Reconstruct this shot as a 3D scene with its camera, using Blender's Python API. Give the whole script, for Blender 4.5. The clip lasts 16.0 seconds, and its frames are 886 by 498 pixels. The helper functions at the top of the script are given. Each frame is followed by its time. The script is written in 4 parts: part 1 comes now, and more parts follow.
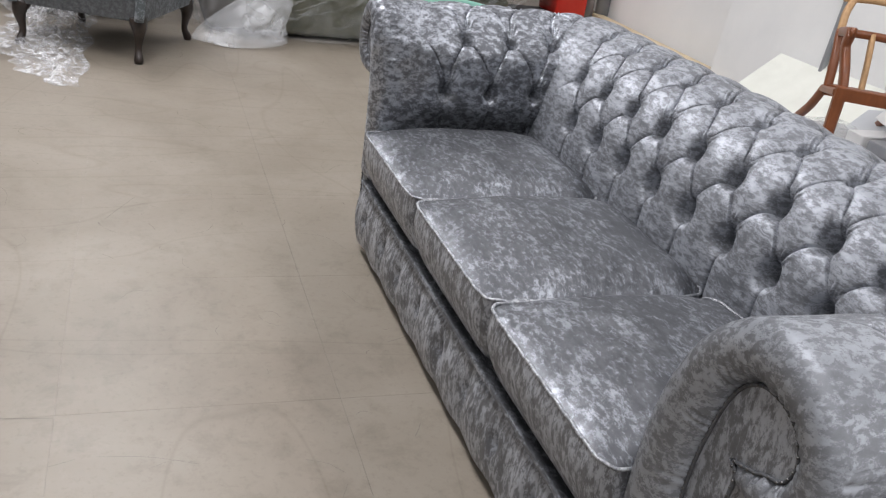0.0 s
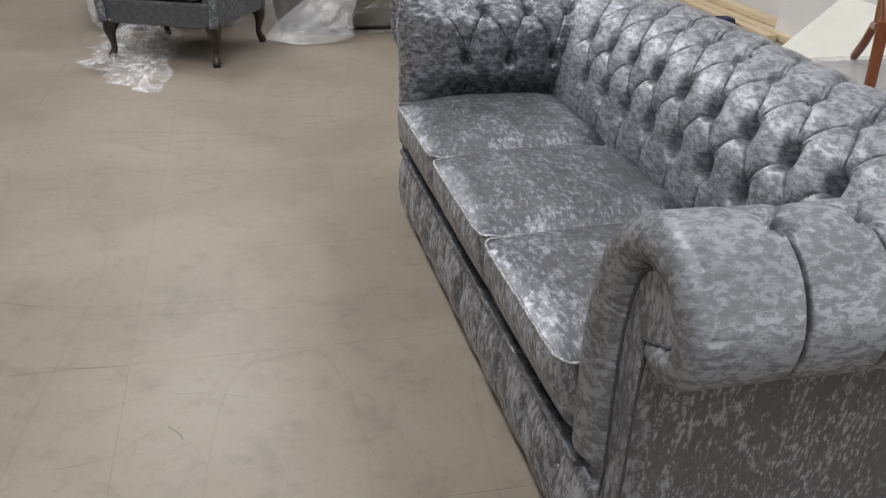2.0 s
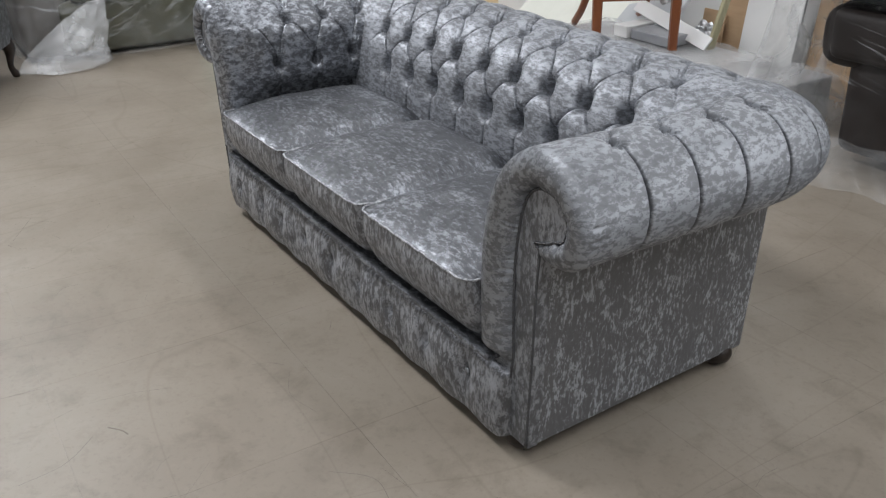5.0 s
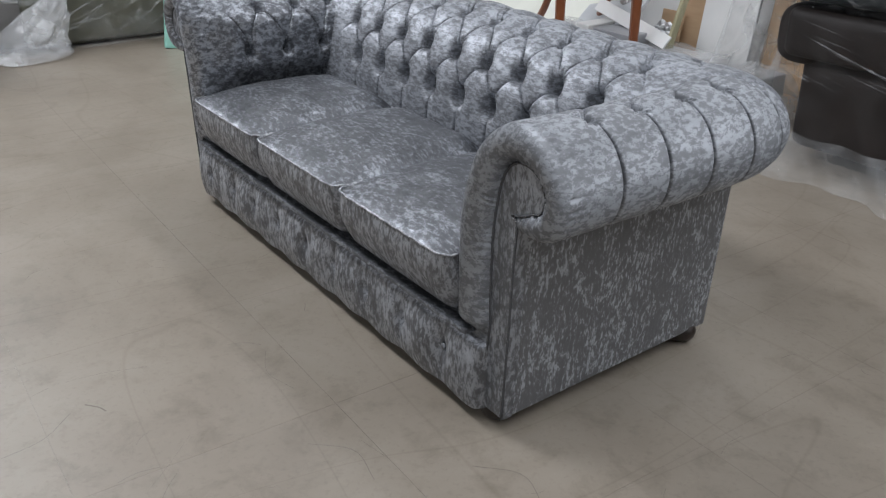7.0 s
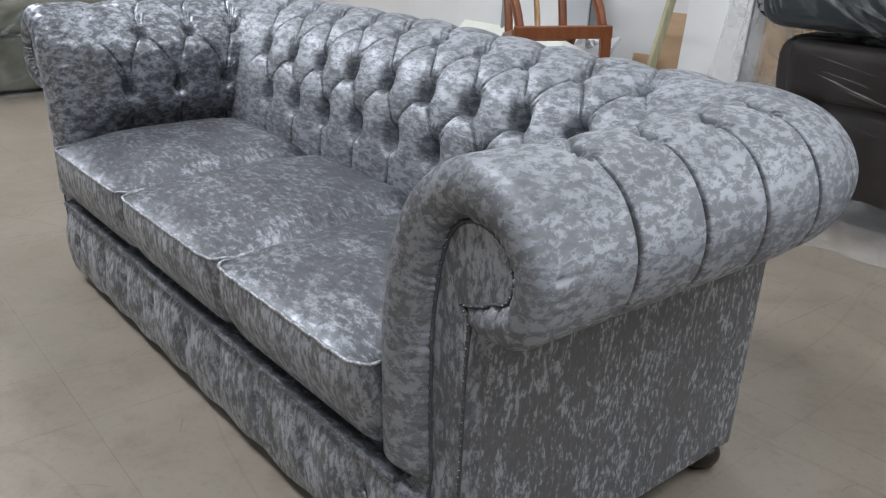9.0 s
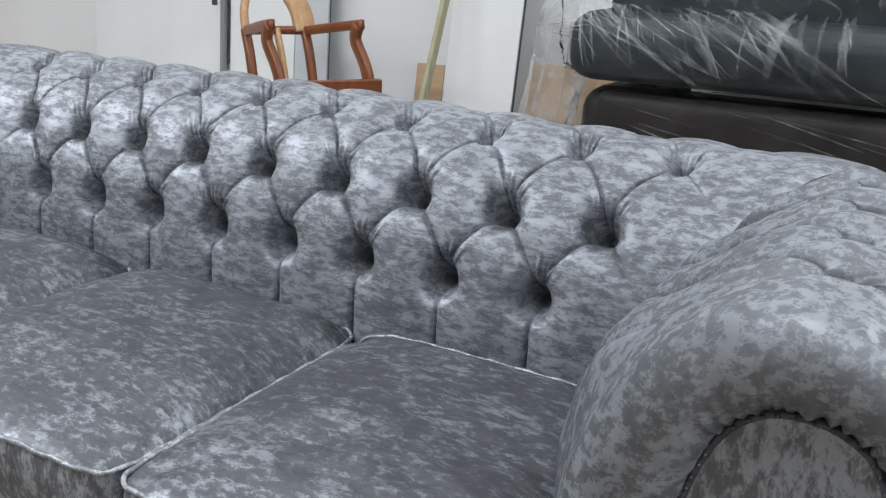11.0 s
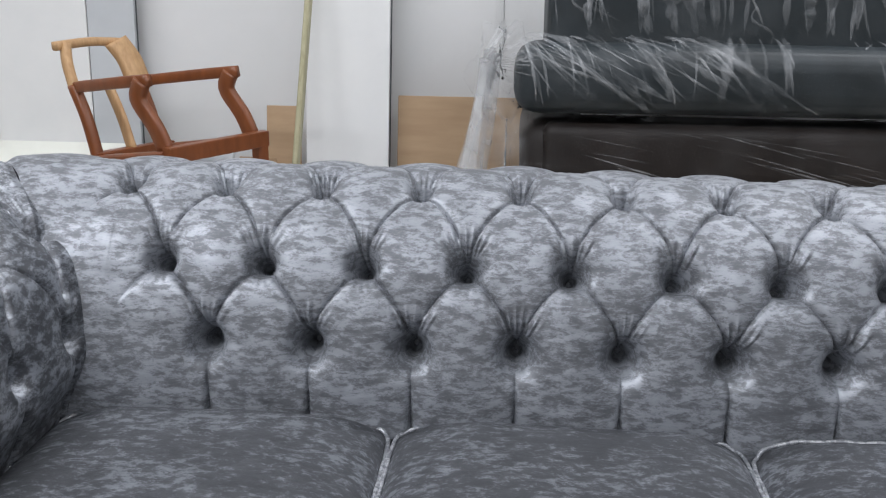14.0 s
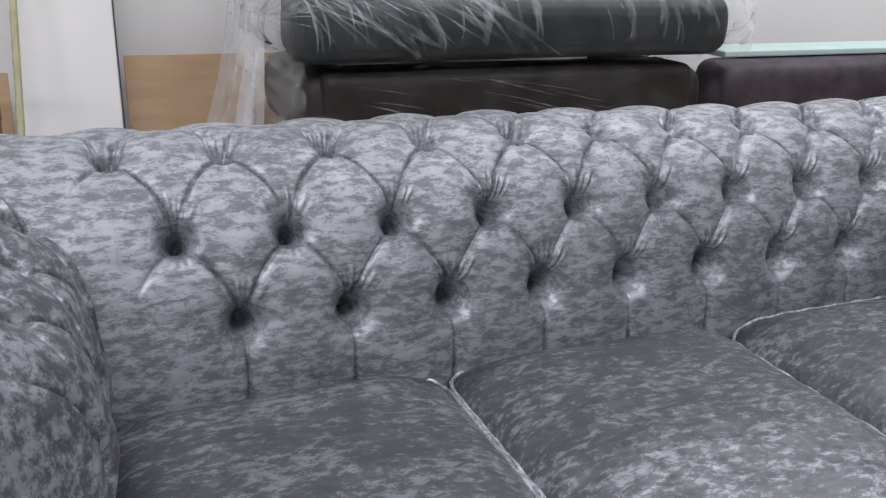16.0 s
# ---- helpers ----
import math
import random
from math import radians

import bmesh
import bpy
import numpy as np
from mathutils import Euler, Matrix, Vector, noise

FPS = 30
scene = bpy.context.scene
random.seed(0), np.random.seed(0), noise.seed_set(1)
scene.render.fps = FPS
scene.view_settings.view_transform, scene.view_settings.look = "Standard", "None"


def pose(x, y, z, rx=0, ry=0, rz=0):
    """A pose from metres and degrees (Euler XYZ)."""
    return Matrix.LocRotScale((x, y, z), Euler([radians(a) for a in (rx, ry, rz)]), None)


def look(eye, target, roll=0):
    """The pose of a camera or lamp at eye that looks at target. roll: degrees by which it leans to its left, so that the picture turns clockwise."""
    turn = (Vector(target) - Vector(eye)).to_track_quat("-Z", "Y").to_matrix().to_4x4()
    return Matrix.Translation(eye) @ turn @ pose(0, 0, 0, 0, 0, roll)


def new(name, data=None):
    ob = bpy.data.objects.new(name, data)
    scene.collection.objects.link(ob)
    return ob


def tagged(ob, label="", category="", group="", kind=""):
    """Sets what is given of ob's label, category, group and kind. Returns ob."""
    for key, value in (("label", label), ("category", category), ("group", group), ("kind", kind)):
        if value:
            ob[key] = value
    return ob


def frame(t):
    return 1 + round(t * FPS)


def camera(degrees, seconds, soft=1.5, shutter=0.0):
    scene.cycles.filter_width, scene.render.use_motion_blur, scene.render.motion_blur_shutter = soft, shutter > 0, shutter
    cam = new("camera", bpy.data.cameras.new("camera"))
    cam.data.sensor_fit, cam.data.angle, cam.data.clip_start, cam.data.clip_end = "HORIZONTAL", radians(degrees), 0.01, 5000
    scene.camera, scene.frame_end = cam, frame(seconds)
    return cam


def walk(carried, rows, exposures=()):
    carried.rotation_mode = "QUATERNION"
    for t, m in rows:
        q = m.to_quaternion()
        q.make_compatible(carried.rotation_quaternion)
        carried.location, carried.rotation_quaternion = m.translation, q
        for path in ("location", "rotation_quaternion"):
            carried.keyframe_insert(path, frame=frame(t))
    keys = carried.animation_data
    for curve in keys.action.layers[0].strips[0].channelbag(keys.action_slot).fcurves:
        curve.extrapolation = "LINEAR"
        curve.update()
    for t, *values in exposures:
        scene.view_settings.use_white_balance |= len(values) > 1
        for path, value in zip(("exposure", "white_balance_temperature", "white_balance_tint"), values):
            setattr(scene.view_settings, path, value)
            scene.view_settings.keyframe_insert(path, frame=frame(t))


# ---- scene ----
cam = camera(52.9, 16.0, soft=1.2)
PATH = [
    (0, (1.631, -1.212, 1.203), (-0.068, -0.564, 0.37), 8.7),
    (0.5, (1.723, -1.172, 1.185), (-0.016, -0.665, 0.337), 4.3),
    (1, (1.688, -1.1, 1.162), (-0.038, -0.628, 0.27), 2.8),
    (1.5, (1.763, -1.06, 1.169), (0.006, -0.673, 0.296), 1.4),
    (2, (1.92, -1.041, 1.228), (0.167, -0.645, 0.352), 1.2),
    (2.5, (1.992, -1.072, 1.299), (0.287, -0.475, 0.441), 2.4),
    (3, (2.046, -1.17, 1.318), (0.426, -0.404, 0.43), -0.0),
    (3.5, (2.082, -1.277, 1.327), (0.496, -0.484, 0.402), 0.1),
    (3.7, (2.087, -1.292, 1.328), (0.494, -0.493, 0.419), -0.3),
    (6, (2.202, -1.571, 1.303), (0.696, -0.555, 0.467), -1.5),
    (6.5, (2.206, -1.575, 1.307), (0.686, -0.533, 0.529), -0.7),
    (7, (2.192, -1.552, 1.277), (0.7, -0.543, 0.406), -0.1),
    (7.5, (2.114, -1.436, 1.23), (0.543, -0.537, 0.378), -0.7),
    (8, (2.042, -1.269, 1.148), (0.391, -0.444, 0.378), -0.5),
    (8.5, (1.941, -1.177, 1.092), (0.321, -0.256, 0.365), -0.6),
    (9, (1.712, -1.15, 1.036), (0.226, -0.03, 0.303), 0.3),
    (9.5, (1.511, -1.137, 1.012), (0.123, 0.124, 0.316), 1.9),
    (11.8, (0.690, -1.169, 0.955), (-0.050, 0.584, 0.339), 0.7),
    (12, (0.608, -1.153, 0.947), (-0.11, 0.609, 0.329), 0.1),
    (12.5, (0.455, -1.118, 0.972), (-0.136, 0.686, 0.345), -0.6),
    (13, (0.293, -1.149, 0.986), (-0.144, 0.701, 0.364), 0.1),
    (13.5, (0.104, -1.21, 1.005), (-0.08, 0.691, 0.411), 1.8),
    (14, (-0.091, -1.251, 1.054), (-0.24, 0.655, 0.467), 0.7),
    (14.5, (-0.255, -1.229, 1.014), (-0.364, 0.662, 0.371), -0.5),
    (15, (-0.404, -1.183, 1.021), (-0.375, 0.694, 0.331), -1.3),
    (15.5, (-0.533, -1.172, 1.008), (-0.215, 0.671, 0.3), -0.6),
    (16, (-0.707, -1.179, 1.033), (0.014, 0.565, 0.371), 1.6),
]
walk(cam, [(t, look(e, g, r)) for t, e, g, r in PATH],
     exposures=[(0, 0.15, 6250, 14), (0.5, 0.0, 6330, 14), (1.0, -0.12, 6420, 13), (1.6, -0.12, 6420, 13), (3.0, -0.05, 6400, 11), (7, -0.08, 6000, 11), (8, -0.05, 6000, 11), (9.5, 0.08, 6000, 10), (12.5, 0.12, 5980, 9), (16, 0.03, 6160, 16)])

# ---------------------------------------------------------------- light
world = bpy.data.worlds.new("world")
scene.world = world
world.use_nodes = True
world.node_tree.nodes["Background"].inputs[0].default_value = (0.75, 0.85, 1.0, 1)
world.node_tree.nodes["Background"].inputs[1].default_value = 0.05


def tube_lamp(x, y, watts, sx=2.2, sy=0.6):
    lamp = bpy.data.lights.new("ceiling_tube", "AREA")
    lamp.shape, lamp.size, lamp.size_y, lamp.energy = "RECTANGLE", sx, sy, watts
    lamp.color = (1.0, 0.985, 0.96)
    ob = new("ceiling_tube", lamp)
    ob.matrix_world = pose(x, y, 3.17)
    return ob


for lx, watts in ((-4.4, (50, 82, 27)), (-1.2, (44, 86, 27)), (1.9, (36, 40, 46)), (4.2, (20, 22, 44))):
    for ly, w in zip((-4.8, -1.5, 1.2), watts):
        tube_lamp(lx, ly, w)

# ---------------------------------------------------------------- materials


def ramp(nt, src, stops):
    r = nt.nodes.new("ShaderNodeValToRGB")
    while len(r.color_ramp.elements) < len(stops):
        r.color_ramp.elements.new(0.5)
    for e, (p, c) in zip(r.color_ramp.elements, stops):
        e.position, e.color = p, (*c, 1) if len(c) == 3 else c
    nt.links.new(src, r.inputs[0])
    return r.outputs[0]


def noise_node(nt, scale, detail=4, rough=0.55, distort=0.0, stretch=(1, 1, 1), whole=False):
    """Noise on the thing itself or, with whole, running on over all pieces of a surface."""
    co = nt.nodes.new("ShaderNodeNewGeometry" if whole else "ShaderNodeTexCoord")
    mp = nt.nodes.new("ShaderNodeMapping")
    mp.inputs["Scale"].default_value = stretch
    n = nt.nodes.new("ShaderNodeTexNoise")
    n.inputs["Scale"].default_value = scale
    n.inputs["Detail"].default_value = detail
    n.inputs["Roughness"].default_value = rough
    n.inputs["Distortion"].default_value = distort
    nt.links.new(co.outputs["Position" if whole else "Object"], mp.inputs[0])
    nt.links.new(mp.outputs[0], n.inputs["Vector"])
    return n.outputs[0]


def base(name, color=(0.5, 0.5, 0.5), rough=0.5, metal=0.0, spec=0.5):
    m = bpy.data.materials.new(name)
    m.use_nodes = True
    b = m.node_tree.nodes["Principled BSDF"]
    b.inputs["Base Color"].default_value = (*color, 1)
    b.inputs["Roughness"].default_value = rough
    b.inputs["Metallic"].default_value = metal
    b.inputs["Specular IOR Level"].default_value = spec
    return m, m.node_tree, b


def add_bump(nt, b, src, strength, dist):
    k = nt.nodes.new("ShaderNodeBump")
    k.inputs["Strength"].default_value = strength
    k.inputs["Distance"].default_value = dist
    nt.links.new(src, k.inputs["Height"])
    nt.links.new(k.outputs[0], b.inputs["Normal"])
    return k


def mixed(name, c1, c2, scale, rough=0.5, stretch=(1, 1, 1), bump=0.0, dist=0.002, lo=0.35, hi=0.65, spec=0.5, metal=0.0, fine=0):
    m, nt, b = base(name, c1, rough, metal, spec)
    n = noise_node(nt, scale, 6, 0.6, 0.2, stretch)
    nt.links.new(ramp(nt, n, [(lo, c1), (hi, c2)]), b.inputs["Base Color"])
    if bump:
        f = noise_node(nt, fine or scale * 4, 3, 0.5, 0, stretch)
        add_bump(nt, b, f, bump, dist)
    return m


def velvet(name, stretch=(1, 1, 1), dark=(0.16, 0.167, 0.186), light=(0.33, 0.348, 0.388), lo=0.47, hi=0.55, scale=44, patch=0.22, nap=(0.02, 0.12), relief=0.22, metal=0.5, tint=(0.88, 0.93, 1.0), lean=(0, 0, 0), ruffle=0.5, rough=(0.50, 0.38)):
    """Crushed velvet: the pile leans one way over the cloth (turning about lean) and lies pressed over in ragged patches."""
    m, nt, b = base(name, dark, 0.45, metal, 0.5)

    def math_node(op, a, c=None):
        q = nt.nodes.new("ShaderNodeVectorMath")
        q.operation = op
        for k, val in enumerate((a, c)):
            if isinstance(val, tuple):
                q.inputs[k].default_value = val
            elif val is not None:
                nt.links.new(val, q.inputs[k])
        return q.outputs[0]

    def number(op, a, c, e=0.0):
        q = nt.nodes.new("ShaderNodeMath")
        q.operation = op
        for k, val in enumerate((a, c, e)):
            if isinstance(val, float):
                q.inputs[k].default_value = val
            else:
                nt.links.new(val, q.inputs[k])
        return q.outputs[0]
    ragged = noise_node(nt, scale, 8, 0.72, 0.25, stretch)              # pressed patches with torn edges
    wide = noise_node(nt, scale * 0.17, 2, 0.5, 0.4, stretch)          # whole areas brushed one way
    thread = noise_node(nt, scale * 5.5, 3, 0.6, 0.2, stretch)         # the pile itself
    fac = number("MULTIPLY_ADD", wide, patch, ragged)
    fac = number("SUBTRACT", fac, patch / 2)
    fac = number("MULTIPLY_ADD", thread, 0.16, fac)
    fac = number("SUBTRACT", fac, 0.08)
    mid = tuple((p * 0.62 + q * 0.38) for p, q in zip(dark, light))
    nt.links.new(ramp(nt, fac, [(lo - 0.09, tuple(0.86 * c for c in dark)), (lo, dark), ((lo + hi) / 2, mid), (hi, light), (hi + 0.12, tuple(1.1 * c for c in light))]), b.inputs["Base Color"])
    nt.links.new(ramp(nt, fac, [(lo, (rough[0],) * 3), (hi, (rough[1],) * 3)]), b.inputs["Roughness"])
    geo = nt.nodes.new("ShaderNodeNewGeometry")
    tilt = math_node("ADD", geo.outputs["Normal"], math_node("CROSS_PRODUCT", lean, geo.outputs["Normal"]))
    swirl = noise_node(nt, scale * 0.6, 7, 0.72, 0.2, stretch).node.outputs[1]
    flake = math_node("MULTIPLY", math_node("SUBTRACT", swirl, (0.5, 0.5, 0.5)), (ruffle * 2, ruffle * 2, ruffle * 2))
    pile_n = math_node("NORMALIZE", math_node("ADD", tilt, flake))
    bump = add_bump(nt, b, fac, relief, 0.004)
    nt.links.new(pile_n, bump.inputs["Normal"])
    pile = nt.nodes.new("ShaderNodeBsdfSheen")
    pile.distribution = "ASHIKHMIN"
    pile.inputs["Roughness"].default_value = 0.5
    p0, p1 = (tuple(k * c for c in tint) for k in nap)
    nt.links.new(ramp(nt, fac, [(lo, p0), (hi, p1)]), pile.inputs["Color"])
    nt.links.new(bump.outputs[0], pile.inputs["Normal"])
    both = nt.nodes.new("ShaderNodeAddShader")
    nt.links.new(b.outputs[0], both.inputs[0])
    nt.links.new(pile.outputs[0], both.inputs[1])
    nt.links.new(both.outputs[0], nt.nodes["Material Output"].inputs[0])
    return m


M_velvet_back = velvet("velvet_back", (0.6, 1, 1.5), dark=(0.152, 0.159, 0.174), light=(0.30, 0.316, 0.347), lo=0.43, hi=0.55, scale=64, nap=(0.01, 0.03), lean=(-0.06, 0, 0.34), ruffle=0.46, metal=0.42, rough=(0.52, 0.44))
M_velvet_arm = velvet("velvet_arm", (1, 0.7, 1.2), dark=(0.182, 0.19, 0.206), light=(0.272, 0.287, 0.314), lo=0.475, hi=0.55, scale=66, metal=0.34, ruffle=0.40, lean=(0.4, -0.4, 0), rough=(0.54, 0.44))
# copy of the arm velvet; its bright streaky highlights are put into the flake colours
M_velvet_far_arm = velvet("velvet_far_arm_streaked", (1, 0.8, 1.2), dark=(0.145, 0.151, 0.165), light=(0.37, 0.39, 0.427), lo=0.45, hi=0.58, scale=56, metal=0.7, ruffle=0.8, lean=(0, 0.4, 0), rough=(0.44, 0.38))
M_velvet_seat = velvet("velvet_seat", (0.7, 1.3, 1), dark=(0.14, 0.145, 0.157), light=(0.31, 0.326, 0.356), lo=0.50, hi=0.61, scale=66, patch=0.34, nap=(0.01, 0.05), lean=(-0.2, 0, 0), metal=0.82, ruffle=0.46, rough=(0.48, 0.41))
M_velvet_panel = velvet("velvet_panel", (1.4, 1.4, 0.6), dark=(0.165, 0.168, 0.178), light=(0.35, 0.372, 0.405), lo=0.53, hi=0.59, scale=84, patch=0.3, metal=0.3, ruffle=0.4)
M_velvet_rail = velvet("velvet_rail", (1.3, 1, 0.6), dark=(0.148, 0.153, 0.165), light=(0.29, 0.305, 0.336), lo=0.46, hi=0.56, scale=62, lean=(0.2, 0, 0), ruffle=0.5)
M_piping = velvet("velvet_piping", light=(0.40, 0.41, 0.43), dark=(0.24, 0.25, 0.27), scale=92)
M_gimp = mixed("dark_braid", (0.05, 0.052, 0.058), (0.085, 0.088, 0.095), 200, 0.8)
# near-black colour that paints the shade behind the front rail
M_gap, _, _ = base("painted_gap_shade", (0.02, 0.02, 0.022), 0.9)
M_nail, _, _ = base("antique_nail", (0.10, 0.098, 0.095), 0.35, 0.9)
M_bun = mixed("dark_wood", (0.012, 0.009, 0.007), (0.03, 0.02, 0.016), 30, 0.3, spec=0.5)
M_chairwood = mixed("polished_wood", (0.15, 0.044, 0.012), (0.21, 0.064, 0.018), 7, 0.36, (4, 4, 1), 0.1, 0.001)
M_rawwood = mixed("raw_wood", (0.42, 0.25, 0.115), (0.54, 0.34, 0.17), 9, 0.55, (8, 8, 1), 0.1, 0.001)
M_wall = mixed("white_wall", (0.76, 0.765, 0.76), (0.80, 0.80, 0.795), 2.2, 0.6, bump=0.05, fine=60)
# grey for the unseen enclosure, kept dark to hold down bounce light
M_shell = mixed("unseen_dark_shell", (0.19, 0.19, 0.19), (0.23, 0.23, 0.225), 1.5, 0.8)
M_white_board = mixed("white_board", (0.74, 0.745, 0.74), (0.79, 0.79, 0.78), 3, 0.38, bump=0.03, fine=80)
M_grey_board = mixed("grey_board", (0.50, 0.52, 0.54), (0.56, 0.58, 0.6), 3, 0.45, bump=0.03, fine=80)
M_stack_board = mixed("dull_board", (0.30, 0.295, 0.30), (0.40, 0.395, 0.40), 4, 0.5, bump=0.05, fine=60)
M_cream = mixed("cream_foam", (0.72, 0.73, 0.66), (0.78, 0.79, 0.72), 6, 0.8, bump=0.25, dist=0.001, fine=160)
M_mint = mixed("mint_foam", (0.24, 0.50, 0.42), (0.30, 0.57, 0.49), 6, 0.75, bump=0.25, dist=0.001, fine=160)
M_cardboard = mixed("cardboard", (0.40, 0.27, 0.16), (0.47, 0.33, 0.20), 3, 0.75, (1, 1, 6), 0.08, 0.001)
M_timber = mixed("softwood", (0.58, 0.47, 0.30), (0.70, 0.59, 0.41), 7, 0.6, (1, 8, 8), 0.1, 0.001)
M_plank = mixed("greenish_plank", (0.34, 0.32, 0.19), (0.46, 0.43, 0.28), 7, 0.6, (8, 8, 1), 0.12, 0.001)
M_metal = mixed("foil", (0.45, 0.46, 0.48), (0.75, 0.76, 0.78), 30, 0.38, metal=0.8)
M_strip, _, _ = base("grey_strip", (0.30, 0.31, 0.32), 0.4, 0.3)
M_edge, _, _ = base("dark_edge", (0.10, 0.105, 0.11), 0.4, 0.6)
M_red = mixed("red_enamel", (0.50, 0.02, 0.012), (0.58, 0.035, 0.02), 5, 0.3)
M_yellow, _, _ = base("yellow_label", (0.75, 0.55, 0.05), 0.5)
M_black = mixed("black_rubber", (0.015, 0.015, 0.016), (0.03, 0.03, 0.03), 20, 0.5)
M_duct = mixed("grey_pipe", (0.28, 0.29, 0.31), (0.36, 0.37, 0.39), 6, 0.4)
M_navy = mixed("navy_cloth", (0.012, 0.014, 0.05), (0.03, 0.03, 0.08), 20, 0.8)
M_leather = mixed("grey_leather", (0.014, 0.020, 0.023), (0.025, 0.033, 0.038), 8, 0.5, bump=0.2, fine=120)
M_brown = mixed("brown_leather", (0.012, 0.0085, 0.007), (0.02, 0.014, 0.012), 8, 0.62, bump=0.2, fine=120)
M_mint_pale = mixed("faded_mint_foam", (0.42, 0.55, 0.52), (0.48, 0.61, 0.58), 6, 0.75, bump=0.25, dist=0.001, fine=160)
M_plum = mixed("plum_fabric", (0.022, 0.015, 0.022), (0.06, 0.045, 0.06), 9, 0.6, bump=0.2, fine=100)
M_olive = mixed("olive_fabric", (0.062, 0.062, 0.042), (0.10, 0.098, 0.066), 5, 0.8, bump=0.2, fine=150)
M_taupe = mixed("taupe_fabric", (0.085, 0.08, 0.075), (0.13, 0.122, 0.112), 5, 0.8, bump=0.2, fine=150)
M_slate_velvet = velvet("slate_velvet", dark=(0.085, 0.09, 0.094), light=(0.115, 0.121, 0.127), lo=0.42, hi=0.62, nap=(0.02, 0.1))
M_pale_velvet = velvet("pale_velvet", dark=(0.12, 0.14, 0.15), light=(0.21, 0.23, 0.245), nap=(0.05, 0.2))
M_print, _, _ = base("label_print", (0.08, 0.08, 0.09), 0.6)


def plastic(name, cover, color=(0.85, 0.87, 0.88), rough=0.12, veins=10.0, bump=0.6):
    """Clear polythene film: mostly lets light through, cloudy in patches, with sharp glints."""
    m, nt, b = base(name, color, rough, 0, 0.7)
    tr = nt.nodes.new("ShaderNodeBsdfTransparent")
    mix = nt.nodes.new("ShaderNodeMixShader")
    n = noise_node(nt, veins, 5, 0.6, 0.6)
    lo, hi = cover
    nt.links.new(ramp(nt, n, [(0.42, (lo,) * 3), (0.72, (hi,) * 3)]), mix.inputs[0])
    nt.links.new(tr.outputs[0], mix.inputs[1])
    nt.links.new(b.outputs[0], mix.inputs[2])
    nt.links.new(mix.outputs[0], nt.nodes["Material Output"].inputs[0])
    add_bump(nt, b, n, bump, 0.02)
    return m


M_film = plastic("clear_film", (0.0, 0.03), rough=0.22, veins=6)
M_film_soft = plastic("soft_film", (0.07, 0.25), veins=4)
M_film_thin = plastic("thin_film", (0.22, 0.5), veins=3)
M_crease = plastic("film_crease", (0.05, 0.30), (0.88, 0.9, 0.92), 0.2, 8, 0.5)
M_fold = plastic("film_fold", (0.02, 0.20), (0.86, 0.89, 0.92), 0.16, 4, 0.6)
M_film_slack = plastic("slack_film", (0.015, 0.16), (0.86, 0.88, 0.9), 0.14, 5, 1.0)
M_film_hang = plastic("hanging_film", (0.16, 0.46), (0.84, 0.86, 0.88), 0.2, 5, 0.9)
M_bag = plastic("milky_film", (0.16, 0.40), (0.86, 0.88, 0.9), 0.25, 6, 0.9)
M_bubble = plastic("bubble_film", (0.12, 0.8), (0.9, 0.91, 0.93), 0.15, 26, 1.0)

# floor covering: worn beige vinyl, faintly shiny
M_vinyl, _nt, _b = base("worn_vinyl", (0.40, 0.36, 0.31), 0.4, 0, 0.4)
_n = noise_node(_nt, 1.6, 6, 0.6, 0.4, whole=True)
_n2 = noise_node(_nt, 9.0, 6, 0.7, 0.3, whole=True)
_col = ramp(_nt, _n, [(0.32, (0.196, 0.168, 0.134)), (0.5, (0.232, 0.202, 0.164)), (0.68, (0.262, 0.231, 0.192))])
_col2 = ramp(_nt, _n2, [(0.3, (0.80, 0.79, 0.77)), (0.5, (1, 1, 1)), (0.62, (1.0, 1.0, 1.0)), (0.72, (1.10, 1.10, 1.10))])
_mul = _nt.nodes.new("ShaderNodeMixRGB")
_mul.blend_type = "MULTIPLY"
_mul.inputs[0].default_value = 1.0
_nt.links.new(_col, _mul.inputs[1])
_nt.links.new(_col2, _mul.inputs[2])
_grit = ramp(_nt, noise_node(_nt, 55.0, 4, 0.7, 0.2, whole=True), [(0.34, (0.91, 0.905, 0.895)), (0.46, (1, 1, 1)), (0.66, (1, 1, 1)), (0.74, (1.06, 1.06, 1.06))])
_mg = _nt.nodes.new("ShaderNodeMixRGB")
_mg.blend_type = "MULTIPLY"
_mg.inputs[0].default_value = 1.0
_nt.links.new(_mul.outputs[0], _mg.inputs[1])
_nt.links.new(_grit, _mg.inputs[2])
_mul = _mg
_info = _nt.nodes.new("ShaderNodeObjectInfo")
_mul2 = _nt.nodes.new("ShaderNodeMixRGB")
_mul2.blend_type = "MULTIPLY"
_mul2.inputs[0].default_value = 1.0
_nt.links.new(_mul.outputs[0], _mul2.inputs[1])
_nt.links.new(ramp(_nt, _info.outputs["Random"], [(0, (0.995, 0.995, 0.995)), (1, (1.004, 1.004, 1.004))]), _mul2.inputs[2])
_out = _mul2.outputs[0]
